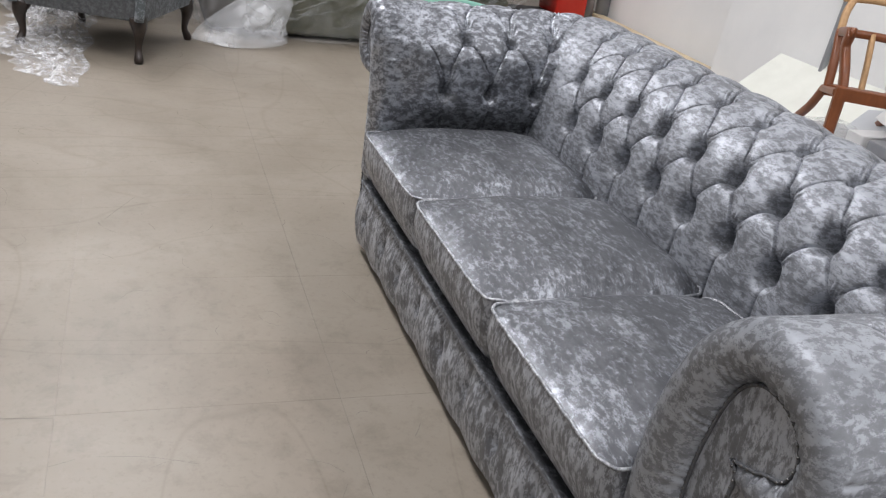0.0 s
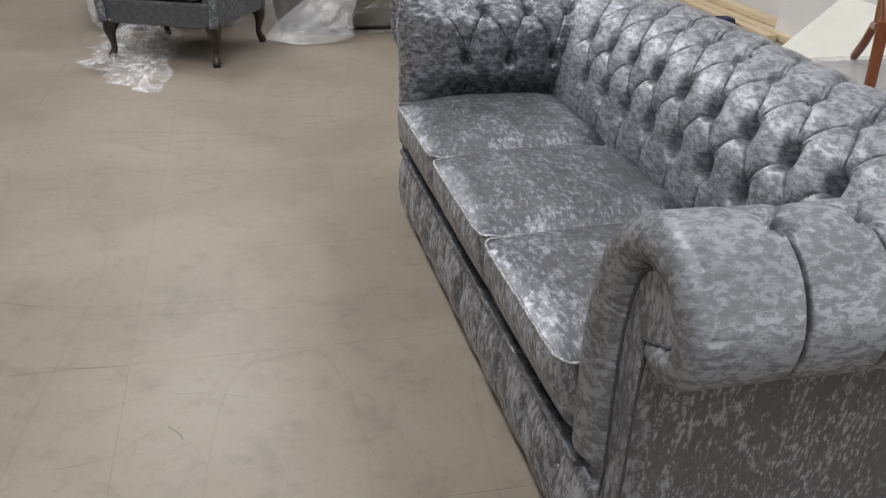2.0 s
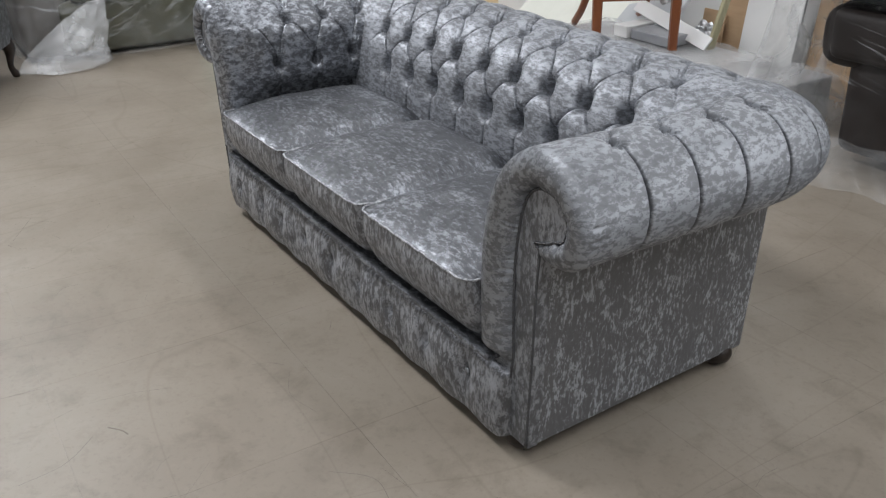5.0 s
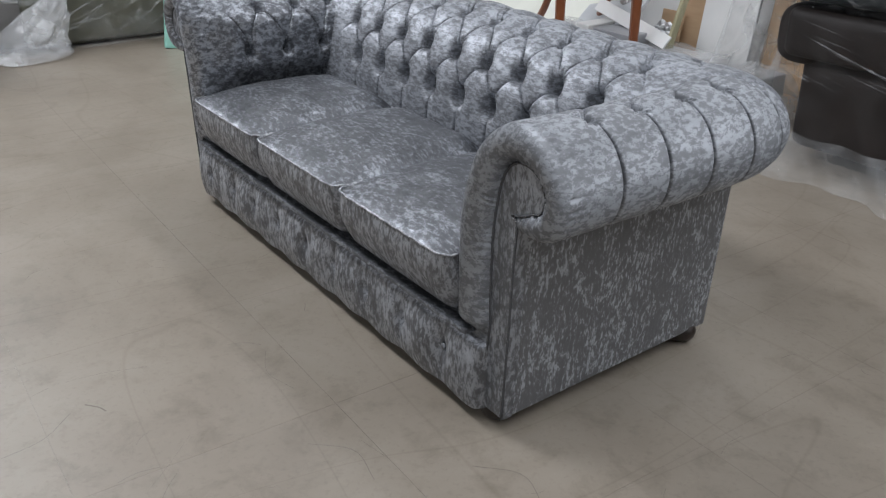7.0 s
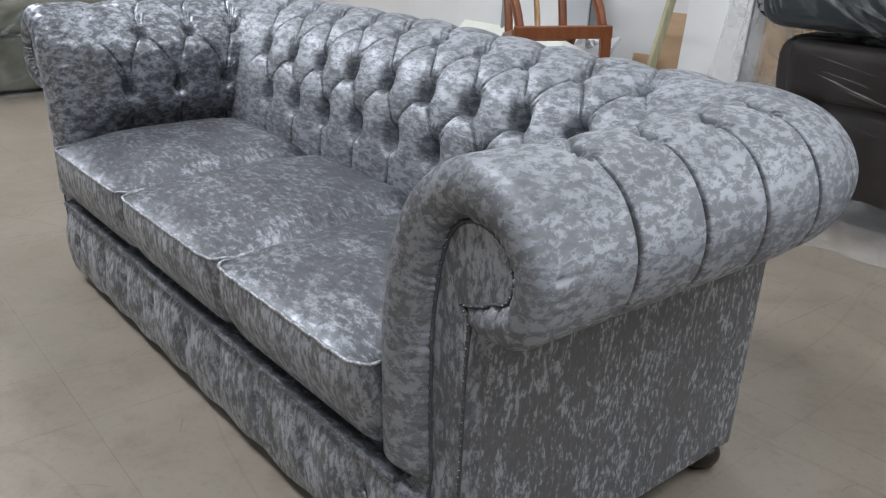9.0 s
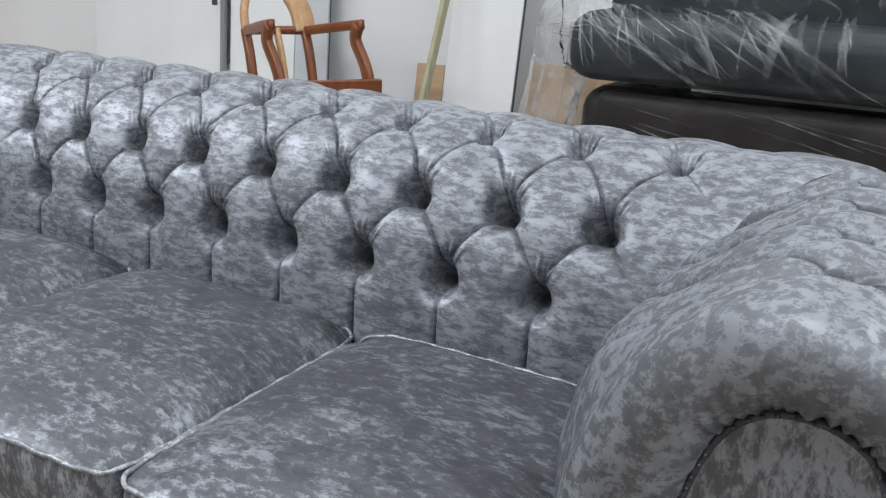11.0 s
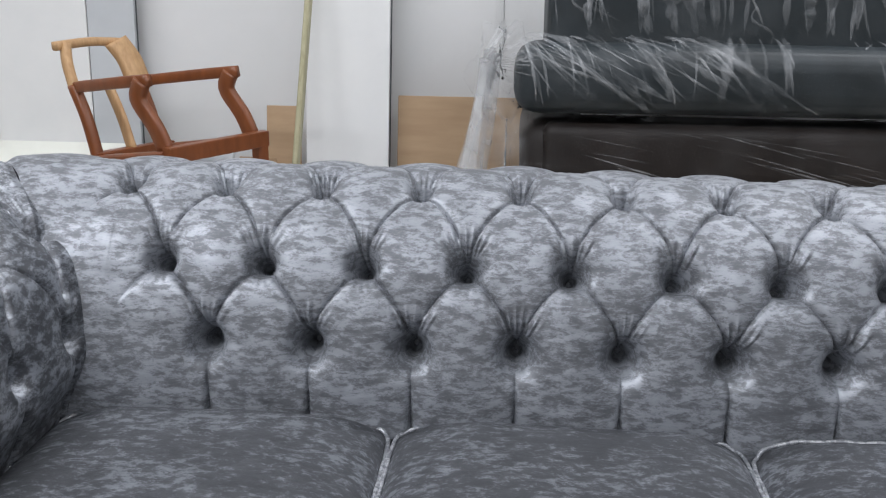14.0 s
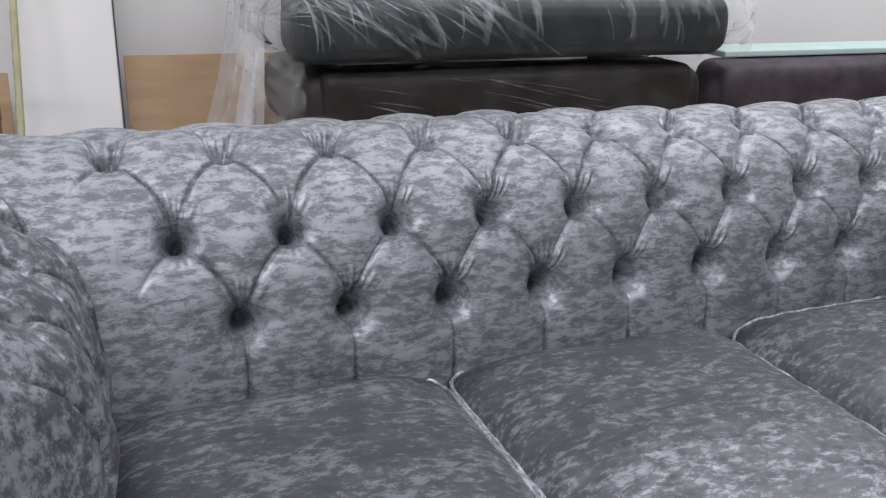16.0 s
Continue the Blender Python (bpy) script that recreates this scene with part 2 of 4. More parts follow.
for _sc, _st in ((0.8, (2.2, 0.5, 1)), (1.2, (0.3, 1.6, 1)), (1.5, (1.5, 0.3, 1))):      # long faint scratches
    _ln = ramp(_nt, noise_node(_nt, _sc, 1, 0.3, 0.0, _st, whole=True), [(0.4965, (1, 1, 1)), (0.5, (0.90, 0.89, 0.875)), (0.5035, (1, 1, 1))])
    _m3 = _nt.nodes.new("ShaderNodeMixRGB")
    _m3.blend_type = "MULTIPLY"
    _m3.inputs[0].default_value = 1.0
    _nt.links.new(_out, _m3.inputs[1])
    _nt.links.new(_ln, _m3.inputs[2])
    _out = _m3.outputs[0]
_nt.links.new(_out, _b.inputs["Base Color"])
_nt.links.new(ramp(_nt, _n2, [(0.3, (0.36,) * 3), (0.75, (0.50,) * 3)]), _b.inputs["Roughness"])
add_bump(_nt, _b, noise_node(_nt, 3.0, 5, 0.6, whole=True), 0.05, 0.004)
M_joint, _, _ = base("floor_joint", (0.212, 0.185, 0.153), 0.55)
M_scuff, _, _ = base("scuff", (0.15, 0.13, 0.105), 0.7)

# ---------------------------------------------------------------- mesh helpers


def obj(name, verts, faces, material, parent=None, label="", smooth=True):
    me = bpy.data.meshes.new(name)
    me.from_pydata([tuple(map(float, v)) for v in verts], [], [tuple(int(i) for i in f) for f in faces])
    me.update()
    if material:
        me.materials.append(material)
    if smooth:
        me.polygons.foreach_set("use_smooth", [True] * len(me.polygons))
    ob = new(name, me)
    if parent:
        ob.parent = parent
    if label:
        tagged(ob, label)
    return ob


def part(name, bm, material, parent, label="", smooth=False):
    me = bpy.data.meshes.new(name)
    bmesh.ops.recalc_face_normals(bm, faces=bm.faces)
    bm.to_mesh(me)
    bm.free()
    me.materials.append(material)
    if smooth:
        me.polygons.foreach_set("use_smooth", [True] * len(me.polygons))
    ob = new(name, me)
    if parent:
        ob.parent = parent
    if label:
        tagged(ob, label)
    return ob


def thing(name, at, label, category, group="", rz=0.0):
    ob = new(name)
    ob.matrix_world = pose(*at, 0, 0, rz)
    return tagged(ob, label, category, group)


def grid(P, close_u=False):
    """Quads over an array (nu, nv, 3)."""
    nu, nv = P.shape[:2]
    i = np.arange(nu if close_u else nu - 1)
    j = np.arange(nv - 1)
    I, J = np.meshgrid(i, j, indexing="ij")
    I2 = (I + 1) % nu
    f = np.stack([I * nv + J, I2 * nv + J, I2 * nv + J + 1, I * nv + J + 1], -1).reshape(-1, 4)
    return P.reshape(-1, 3), f


def box_bm(x0, x1, y0, y1, z0, z1, bevel=0.0, seg=2):
    bm = bmesh.new()
    bmesh.ops.create_cube(bm, size=1)
    for v in bm.verts:
        v.co = Vector(((x0 + x1) / 2 + v.co.x * (x1 - x0), (y0 + y1) / 2 + v.co.y * (y1 - y0), (z0 + z1) / 2 + v.co.z * (z1 - z0)))
    if bevel:
        bmesh.ops.bevel(bm, geom=bm.edges[:], offset=bevel, segments=seg, affect="EDGES", profile=0.6)
    return bm


def sweep(path, sections, closed=False):
    """Verts and faces of a tube: path of points, sections a function i -> list of (a, b) offsets across it."""
    path = [Vector(p) for p in path]
    n = len(path)
    size = [max(p[k] for p in path) - min(p[k] for p in path) for k in range(3)]
    up = Vector([1.0 if k == size.index(min(size)) else 0.0 for k in range(3)])
    rings = []
    for i, p in enumerate(path):
        t = (path[(i + 1) % n] - path[i - 1]) if closed else (path[min(i + 1, n - 1)] - path[max(i - 1, 0)])
        t.normalize()
        s = t.cross(up).normalized()
        u = s.cross(t)
        rings.append([p + s * a + u * b for a, b in sections(i)])
    k = len(rings[0])
    verts = [v for r in rings for v in r]
    faces = []
    for i in range(n if closed else n - 1):
        for j in range(k):
            faces.append((i * k + j, i * k + (j + 1) % k, ((i + 1) % n) * k + (j + 1) % k, ((i + 1) % n) * k + j))
    if not closed:
        faces.append(tuple(range(k))[::-1])
        faces.append(tuple((n - 1) * k + j for j in range(k)))
    return verts, faces


def ring(r, k=10, sx=1.0):
    return [(r * sx * math.cos(2 * math.pi * j / k), r * math.sin(2 * math.pi * j / k)) for j in range(k)]


def bar_ring(a, b, c=0.25):
    """A rectangle a by b with its corners cut."""
    a, b = a / 2, b / 2
    k = min(a, b) * c
    return [(a - k, -b), (a, -b + k), (a, b - k), (a - k, b), (-a + k, b), (-a, b - k), (-a, -b + k), (-a + k, -b)]


def smooth_path(pts, n):
    """Catmull-Rom through pts, n points at even steps of length."""
    p = np.array(pts, float)
    q = np.vstack([2 * p[0] - p[1], p, 2 * p[-1] - p[-2]])
    out = []
    for i in range(1, len(q) - 2):
        for t in np.linspace(0, 1, 24, endpoint=False):
            a, b, c, d = q[i - 1], q[i], q[i + 1], q[i + 2]
            out.append(0.5 * (2 * b + (c - a) * t + (2 * a - 5 * b + 4 * c - d) * t * t + (3 * b - a - 3 * c + d) * t ** 3))
    out.append(p[-1])
    out = np.array(out)
    s = np.concatenate([[0], np.cumsum(np.linalg.norm(np.diff(out, axis=0), axis=1))])
    ss = np.linspace(0, s[-1], n)
    return np.stack([np.interp(ss, s, out[:, k]) for k in range(out.shape[1])], 1), ss


def fbm(x, y, z, scale, octaves=3):
    return np.array([noise.fractal(Vector((a * scale, b * scale, c * scale)), 0.6, 2.0, octaves) for a, b, c in zip(np.ravel(x), np.ravel(y), np.ravel(z))]).reshape(np.shape(x))


def sstep(a, b, x):
    t = np.clip((x - a) / (b - a), 0, 1)
    return t * t * (3 - 2 * t)


# ---------------------------------------------------------------- structure
floor = tagged(part("floor", box_bm(-7.2, 5.2, -7.2, 2.6, -0.2, -0.0012), M_joint, None), "worn beige vinyl tile floor with scuffs and faint joints", "floor", kind="structure")
wall_north = tagged(part("wall_north", box_bm(-7.2, 5.2, 2.42, 2.62, -0.004, 3.4), M_wall, None), "plain white painted workshop wall", "wall", kind="structure")
# the other walls and ceiling are never in view; added to shape the light
wall_south = tagged(part("wall_south", box_bm(-7.2, 5.2, -7.4, -7.2, -0.004, 3.4), M_shell, None), "unseen wall, added in dull grey to cut bounce light", "wall", kind="structure")
wall_west = tagged(part("wall_west", box_bm(-7.4, -7.2, -7.2, 2.42, -0.004, 3.4), M_shell, None), "unseen wall, added in dull grey to cut bounce light", "wall", kind="structure")
wall_east = tagged(part("wall_east", box_bm(5.2, 5.4, -7.2, 2.42, -0.004, 3.4), M_shell, None), "unseen wall, added in dull grey to cut bounce light", "wall", kind="structure")
ceiling = tagged(part("ceiling", box_bm(-7.2, 5.2, -7.2, 2.42, 3.2, 3.4), M_shell, None), "unseen ceiling, added in dull grey to cut bounce light", "ceiling", kind="structure")

# ---------------------------------------------------------------- the chesterfield sofa
SP = 0.152          # button spacing along the back
SA = 0.131          # button spacing along the arms
ROWS_BACK = [(-1, -0.092), (0, 0.030), (1, 0.166), (2, 0.288)]      # rows of buttons, by their way along the profile
ROWS_ARM = [(-1, -0.075), (0, 0.085), (1, 0.258)]
sofa = thing("chesterfield_sofa", (0, 0, 0), "silver-grey crushed velvet three-seat sofa with deep buttoned back and rolled arms", "sofa")

# profile of the upholstered roll: (outward, up), from the seat up over the roll and under it
PROF = [(-0.088, 0.20), (-0.09, 0.36), (-0.088, 0.44), (-0.08, 0.52), (-0.055, 0.61), (-0.01, 0.69), (0.05, 0.742), (0.12, 0.765),
        (0.20, 0.755), (0.265, 0.715), (0.300, 0.65), (0.292, 0.585), (0.252, 0.54), (0.19, 0.528), (0.15, 0.530), (0.112, 0.535)]
NV = 420
prof, arc = smooth_path(PROF, NV)
v_zero = arc[np.argmin(np.abs(prof[:, 0] + 0.05) + np.abs(prof[:, 1] - 0.62) )]
VV = arc - v_zero
tang = np.gradient(prof, axis=0)
tang /= np.linalg.norm(tang, axis=1, keepdims=True)
nrm = np.stack([-tang[:, 1], tang[:, 0]], 1)      # outward from the padding


def tuft(U, V, rows, sp, off, ends=None, soft_left=None, below=0.014, beyond=0.010, deep=0.090, girth=1.0):
    """Depth below the full padding. Even rows have buttons at off + k * sp, odd rows half a step aside.
    Pleats rise upright from a button, then arch over to the row above, so that each tuft has a round head.
    ends: half the number of spacings between the outermost buttons of each row."""
    puff = np.zeros_like(U)
    crease = np.zeros_like(U)
    spans = [(None, rows[0])] + list(zip(rows[:-1], rows[1:])) + [(rows[-1], None)]
    for lo_row, hi_row in spans:
        row = hi_row if lo_row is None else lo_row
        parity = 0.5 * (row[0] % 2)
        q = (U - off) / sp - parity
        if lo_row is None or hi_row is None:
            inside = V < row[1] if lo_row is None else V >= row[1]
            far = sstep(0.03, 0.12, np.abs(V - row[1]))
            ok = np.ones_like(U) if ends is None else (np.abs(np.round(q) + parity) <= ends[row[0]] + 0.1)
            s = np.abs(np.sin(np.pi * q)) * ok + (1 - ok)
            near = np.arcsin(np.clip(s, 0, 1)) / np.pi * sp
            pw = 0.0042 * (1 - (1 - 0.3) * far * (lo_row is not None)) * (1 - s ** 1.6)
            c = (0.006 + (below if lo_row is None else beyond) * far) * np.exp(-near / (0.0030 if lo_row is None else 0.0016))
            puff = np.where(inside, pw, puff)
            crease = np.where(inside, c, crease)
            continue
        inside = (V >= lo_row[1]) & (V < hi_row[1])
        t = np.clip((V - lo_row[1]) / (hi_row[1] - lo_row[1]), 0, 1)
        e = 0.72 if row[0] >= 0 else 0.85
        full = 1 - 0.03 ** e
        g = (1 - (1 - 0.97 * t ** 1.7) ** e) / full
        slope = 0.5 * sp * e * (1 - 0.97 * t ** 1.7) ** (e - 1) * 0.97 * 1.7 * t ** 0.7 / full / (hi_row[1] - lo_row[1]) * (1 - sstep(0.8, 1, t))
        c, prod = np.zeros_like(U), np.ones_like(U)
        for w in (1, -1):
            ph = q - w * g / 2
            n = np.round(ph)
            ok = np.ones_like(U)
            if ends is not None:
                ok = np.where(np.abs(n + parity) > ends[lo_row[0]] + 0.1, sstep(0.35, 0.95, t), 1.0) * (np.abs(n + parity + w / 2) <= ends[hi_row[0]] + 0.1)
            s = np.abs(np.sin(np.pi * ph))
            near = np.abs(ph - n) * sp / np.sqrt(1 + slope ** 2)
            prod = prod * (1 - ok * (1 - s))
            side = np.sign(ph - n) * w                    # the round head laps over the cloth that tucks in behind it
            tuck = 0.0040 * np.exp(-near / 0.013) * (1 - 0.8 * sstep(0.8, 1.0, t))
            c = np.maximum(c, ok * (0.0095 * np.exp(-near / 0.0016) + np.where(side < 0, tuck, 0.0022 * np.exp(-near / 0.006))))
        puff = np.where(inside, 0.0042 * (1 - prod ** 0.8), puff)
        crease = np.where(inside, c, crease)
    d = puff + crease
    # the buttons pull funnels, with small folds fanning up from them
    for r_, v_ in rows:
        o = off + sp / 2 * (r_ % 2)
        k = np.round((U - o) / sp)
        du, dv = U - (o + k * sp), V - v_
        ok = np.ones_like(U)
        if ends is not None:
            ok = ok * (np.abs(k + 0.5 * (r_ % 2)) <= ends[r_] + 0.1)
        r = np.sqrt(du * du + dv * dv)
        vary = 1 + 0.10 * np.sin(12.9 * k + 4.1 * r_) + 0.06 * np.sin(31.7 * k)
        tall = np.where(dv > 0, 0.026, 0.0135 if r_ > -1 else 0.019) * vary     # the cloth drapes in from above, over a full lip below
        wide = 0.0178 * vary
        if r_ > 0:                                        # over the roll the cloth is pinched: a notch, narrow below and opening upwards
            wide = (0.0085 + 0.26 * np.clip(dv + 0.004, 0, 0.05)) * vary
            tall = np.where(dv > 0, 0.040, 0.0095) * vary
        hole = np.sqrt((du / (wide * girth)) ** 2 + (dv / (tall * (0.4 + 0.6 * girth))) ** 2)
        d = d + ok * (deep * 0.76 * np.exp(-hole ** 2.0) + deep * (0.22 if r_ < 1 else 0.13) * np.exp(-r / 0.024))
        ang = np.arctan2(du, dv)
        spread = 0.8 + 0.25 * np.sin(7.3 * k + r_)
        fan = 0.55 - 1.5 * np.abs(np.cos(11 * ang / spread + 2.1 * k)) ** 4 + 0.35 * np.cos(37 * ang + 1.3 * k)
        d = d + ok * 0.0036 * fan * np.exp(-((r - 0.048) / 0.018) ** 2) * sstep(0.74, 0.93, np.cos(ang))
        d = d + ok * 0.0008 * np.cos(15 * ang + k) * np.exp(-((r - 0.024) / 0.010) ** 2) * sstep(0.3, 0.8, -np.cos(ang))
    if soft_left is not None:                       # plain padding before the first button
        d = d * (1 - sstep(0.01, 0.075, soft_left - U))
    return d


def roll_corner(px, py, w):
    """Rounds the plan of the outer corner; px, py and w are measured from the inner corner."""
    q = 3.2
    px2, py2 = np.maximum(px, 1e-6), np.maximum(py, 1e-6)
    n = (px2 ** q + py2 ** q) ** (1 / q)
    s = np.where((px > 0) & (py > 0) & (w > 0), np.maximum(px2, py2) / n, 1.0)
    return px * s, py * s


X0, KX, Y0 = 0.745, 0.815, -0.09
YF = -0.535
w_all = prof[:, 0] - Y0                              # outward distance from the seat's edge

# back, between the two mitres
NU = 1400
EXT = 0.035 * (1 - sstep(0.06, 0.2, VV))             # the two paddings push into each other at the inner corner
half = X0 + KX * w_all + EXT
Ug = np.linspace(-1, 1, NU)[:, None] * half[None, :]
Vg = np.broadcast_to(VV[None, :], Ug.shape)
d = tuft(Ug, Vg, ROWS_BACK, SP, 0.0, ends={-1: 3.5, 0: 4, 1: 4.5, 2: 5})
d = d * sstep(0, 0.045, half[None, :] - np.abs(Ug) + 0.1 * sstep(0.012, 0.033, EXT)[None, :])
mit = np.minimum(half[None, :] - np.abs(Ug), 0.05)
d = d + 0.008 * (1 - sstep(0, 0.03, mit)) * (1 - sstep(0, 0.02, EXT))[None, :]
Yb = prof[None, :, 0] - nrm[None, :, 0] * d
Zb = prof[None, :, 1] - nrm[None, :, 1] * d
px, py = np.abs(Ug) - X0, (Yb - Y0) * 1.0
qx, qy = roll_corner(px / KX, py, py)
Xb = np.sign(Ug) * np.where(px > 0, X0 + KX * qx, np.abs(Ug))
Yb = np.where(px > 0, Y0 + qy, Yb)
v, f = grid(np.stack([Xb, Yb, Zb], -1))
obj("back_padding", v, f[:, ::-1], M_velvet_back, sofa, "deep diamond-buttoned crushed velvet back")


# the padded band round the arm's front: half its width along the profile, and how far it stands forward
ARC_AT = [arc[int(np.argmin(np.hypot(prof[:, 0] - w, prof[:, 1] - z)))] for w, z in PROF]
LIP = np.interp(arc, ARC_AT, [0.0635, 0.0635, 0.0635, 0.062, 0.059, 0.052, 0.045, 0.041, 0.037, 0.034, 0.033, 0.033, 0.032, 0.028, 0.020, 0.012])
OUT = 0.050


def swell(z, u):
    """How far the inner face of an arm stands out over the cushion."""
    return 0.062 * sstep(0.40, 0.54, z) * (1 - sstep(0.64, 0.75, z)) * sstep(-0.52, -0.36, u)


def arm(side):
    n = 520
    y_end = Y0 + w_all + EXT
    # columns of the mesh: close together along each pleat of the roll
    cols = np.linspace(YF + OUT - 0.020, 0.04, 300)
    for k in range(4):
        cols = np.concatenate([cols, -0.365 + SA * k + np.linspace(-0.006, 0.006, 23)])
    cols = np.sort(cols)
    tail = np.linspace(0, 1, n - 300)[1:, None]
    start = np.full_like(VV, YF + OUT - 0.020)
    turn_u = np.minimum(0.04, y_end - 0.02)[None, :]
    U = start[None, :] + (cols[:, None] - cols[0]) / (cols[-1] - cols[0]) * (turn_u - start[None, :])
    U = np.concatenate([U, turn_u + tail * (y_end[None, :] - turn_u)])
    V = np.broadcast_to(VV[None, :], U.shape)
    first = -0.365
    d = tuft(U, V, ROWS_ARM, SA, first + SA / 2, soft_left=first, beyond=0.020, deep=0.062, girth=0.8)
    d = d * sstep(0, 0.045, y_end[None, :] - U + 0.1 * sstep(0.012, 0.033, EXT)[None, :])
    # no buttons past the corner
    d = d + 0.008 * (1 - sstep(0, 0.03, np.minimum(y_end[None, :] - U, 0.05))) * (1 - sstep(0, 0.02, EXT))[None, :]
    # padded band: the cloth rolls round the front edge in small gathers and back to the scroll panel
    th = np.linspace(math.pi, 0, 30)[:-1, None]
    lip_u = start[None, :] - OUT * np.sin(th) * (np.clip(LIP / 0.05, 0.25, 1) * (0.25 + 0.75 * sstep(0.03, 0.08, arc)))[None, :]
    lip_d = LIP[None, :] * (1 - np.cos(th))
    bend = sstep(0.12, 0.3, VV)[None, :]
    waves = np.sin(VV * 170 + 4 * np.sin(VV * 37)) + 0.6 * np.sin(VV * 310 + 2 * np.sin(VV * 53))
    lip_d = lip_d + 0.0028 * waves[None, :] * sstep(0.5, 2.4, th) * (0.35 + 0.65 * bend)
    U = np.concatenate([lip_u, U])
    d = np.concatenate([lip_d, d])
    gather = 0.0019 * waves[None, :] * np.exp(-np.maximum(U - start[None, :], 0) / 0.03) * (U >= start[None, :]) * (0.3 + 0.7 * bend)
    d = d + gather
    W = prof[None, :, 0] - nrm[None, :, 0] * d - Y0
    Z = prof[None, :, 1] - nrm[None, :, 1] * d
    W = W - swell(Z, U) * (prof[None, :, 0] < 0.06)
    px, py = W, U - Y0
    qx, qy = roll_corner(px, py, px)
    W2, Y2 = np.where(py > 0, qx, W), np.where(py > 0, Y0 + qy, U)
    P = np.stack([side * (X0 + KX * W2), Y2, Z], -1)
    v, f = grid(P)
    return obj("arm_padding", v, f if side > 0 else f[:, ::-1], M_velvet_arm if side > 0 else M_velvet_far_arm, sofa, "rolled arm padding with buttons and pleats")


arm(1)
arm(-1)


def scroll_outline():
    """Front panel of the arm: a stem that swells into a round head (x, z), set inside the padded band."""
    keep = (prof[:, 1] > 0.26) | (arc > 0.2)
    q = prof - nrm * (LIP * 1.94)[:, None]
    head = [(X0 + KX * (w - Y0), z) for w, z in q[keep][::6]]
    return [(0.823, 0.045), (0.829, 0.13), (0.840, 0.23)] + head + [(0.930, 0.548), (0.925, 0.463), (0.919, 0.339), (0.913, 0.238), (0.907, 0.146), (0.898, 0.045)]


def scroll_panel(side):
    pts = scroll_outline()
    y = YF + 0.016
    bm = bmesh.new()
    vs = [bm.verts.new((side * x, y, z)) for x, z in pts]
    face = bm.faces.new(vs)
    ext = bmesh.ops.extrude_face_region(bm, geom=[face])
    for vtx in [e for e in ext["geom"] if isinstance(e, bmesh.types.BMVert)]:
        vtx.co.y += 0.03
    front = [e for e in bm.edges if all(abs(q.co.y - y) < 1e-6 for q in e.verts)]
    bmesh.ops.bevel(bm, geom=front, offset=0.004, segments=2, affect="EDGES")
    bmesh.ops.triangulate(bm, faces=[fc for fc in bm.faces if len(fc.verts) > 4])
    pan = part("scroll_panel", bm, M_velvet_rail, sofa, "flat scroll-shaped front panel of the arm")
    # nail heads follow the outline, just inside it
    p, s = smooth_path([(x, z) for x, z in pts], 500)
    tn = np.gradient(p, axis=0)
    tn /= np.linalg.norm(tn, axis=1, keepdims=True) + 1e-9
    inner = p + np.stack([tn[:, 1], -tn[:, 0]], 1) * 0.003
    vv, ff = sweep([(side * x, y - 0.0004, z) for x, z in inner[::4]], lambda i: ring(0.0030, 6))
    obj("gimp_trim", vv, ff, M_gimp, pan, "narrow dark braid under the nails")
    verts, faces = [], []
    count = int(s[-1] / 0.0125)
    for i in range(count):
        x, z = inner[int(i * 499 / max(count - 1, 1))]
        o = len(verts)
        for rr, dy in ((0.0024, 0.0), (0.0018, -0.0014)):
            for j in range(6):
                verts.append((side * (x + rr * math.cos(j * math.pi / 3)), y - 0.0028 + dy, z + rr * math.sin(j * math.pi / 3)))
        verts.append((side * x, y - 0.0050, z))
        for j in range(6):
            k = (j + 1) % 6
            faces += [(o + j, o + k, o + 6 + k, o + 6 + j), (o + 6 + j, o + 6 + k, o + 12)]
    obj("nail_trim", verts, faces, M_nail, pan, "row of small antique nail heads")


scroll_panel(1)
scroll_panel(-1)

# outside panels
for side in (1, -1):
    bm = box_bm(0.80, 0.90, YF + 0.022, 0.205, 0.04, 0.56, 0.006)
    for vt in bm.verts:                             # the side draws in towards the floor and the rear
        if vt.co.x > 0.85:
            vt.co.x += -0.009 + 0.06 * vt.co.z - 0.036 * (vt.co.y + 0.52) / 0.735
        vt.co.x *= side
    part("outer_side", bm, M_velvet_panel, sofa, "flat outer side panel in crushed velvet")
part("under_roll", box_bm(-0.913, -0.86, YF + 0.045, 0.2, 0.532, 0.56), M_velvet_panel, sofa)
part("under_roll", box_bm(0.86, 0.913, YF + 0.045, 0.2, 0.532, 0.56), M_velvet_panel, sofa)
part("outer_back", box_bm(-0.80, 0.80, 0.16, 0.207, 0.05, 0.56, 0.004), M_velvet_panel, sofa)
part("seat_deck", box_bm(-0.80, 0.80, -0.50, 0.16, 0.08, 0.249, 0.004), M_velvet_rail, sofa)


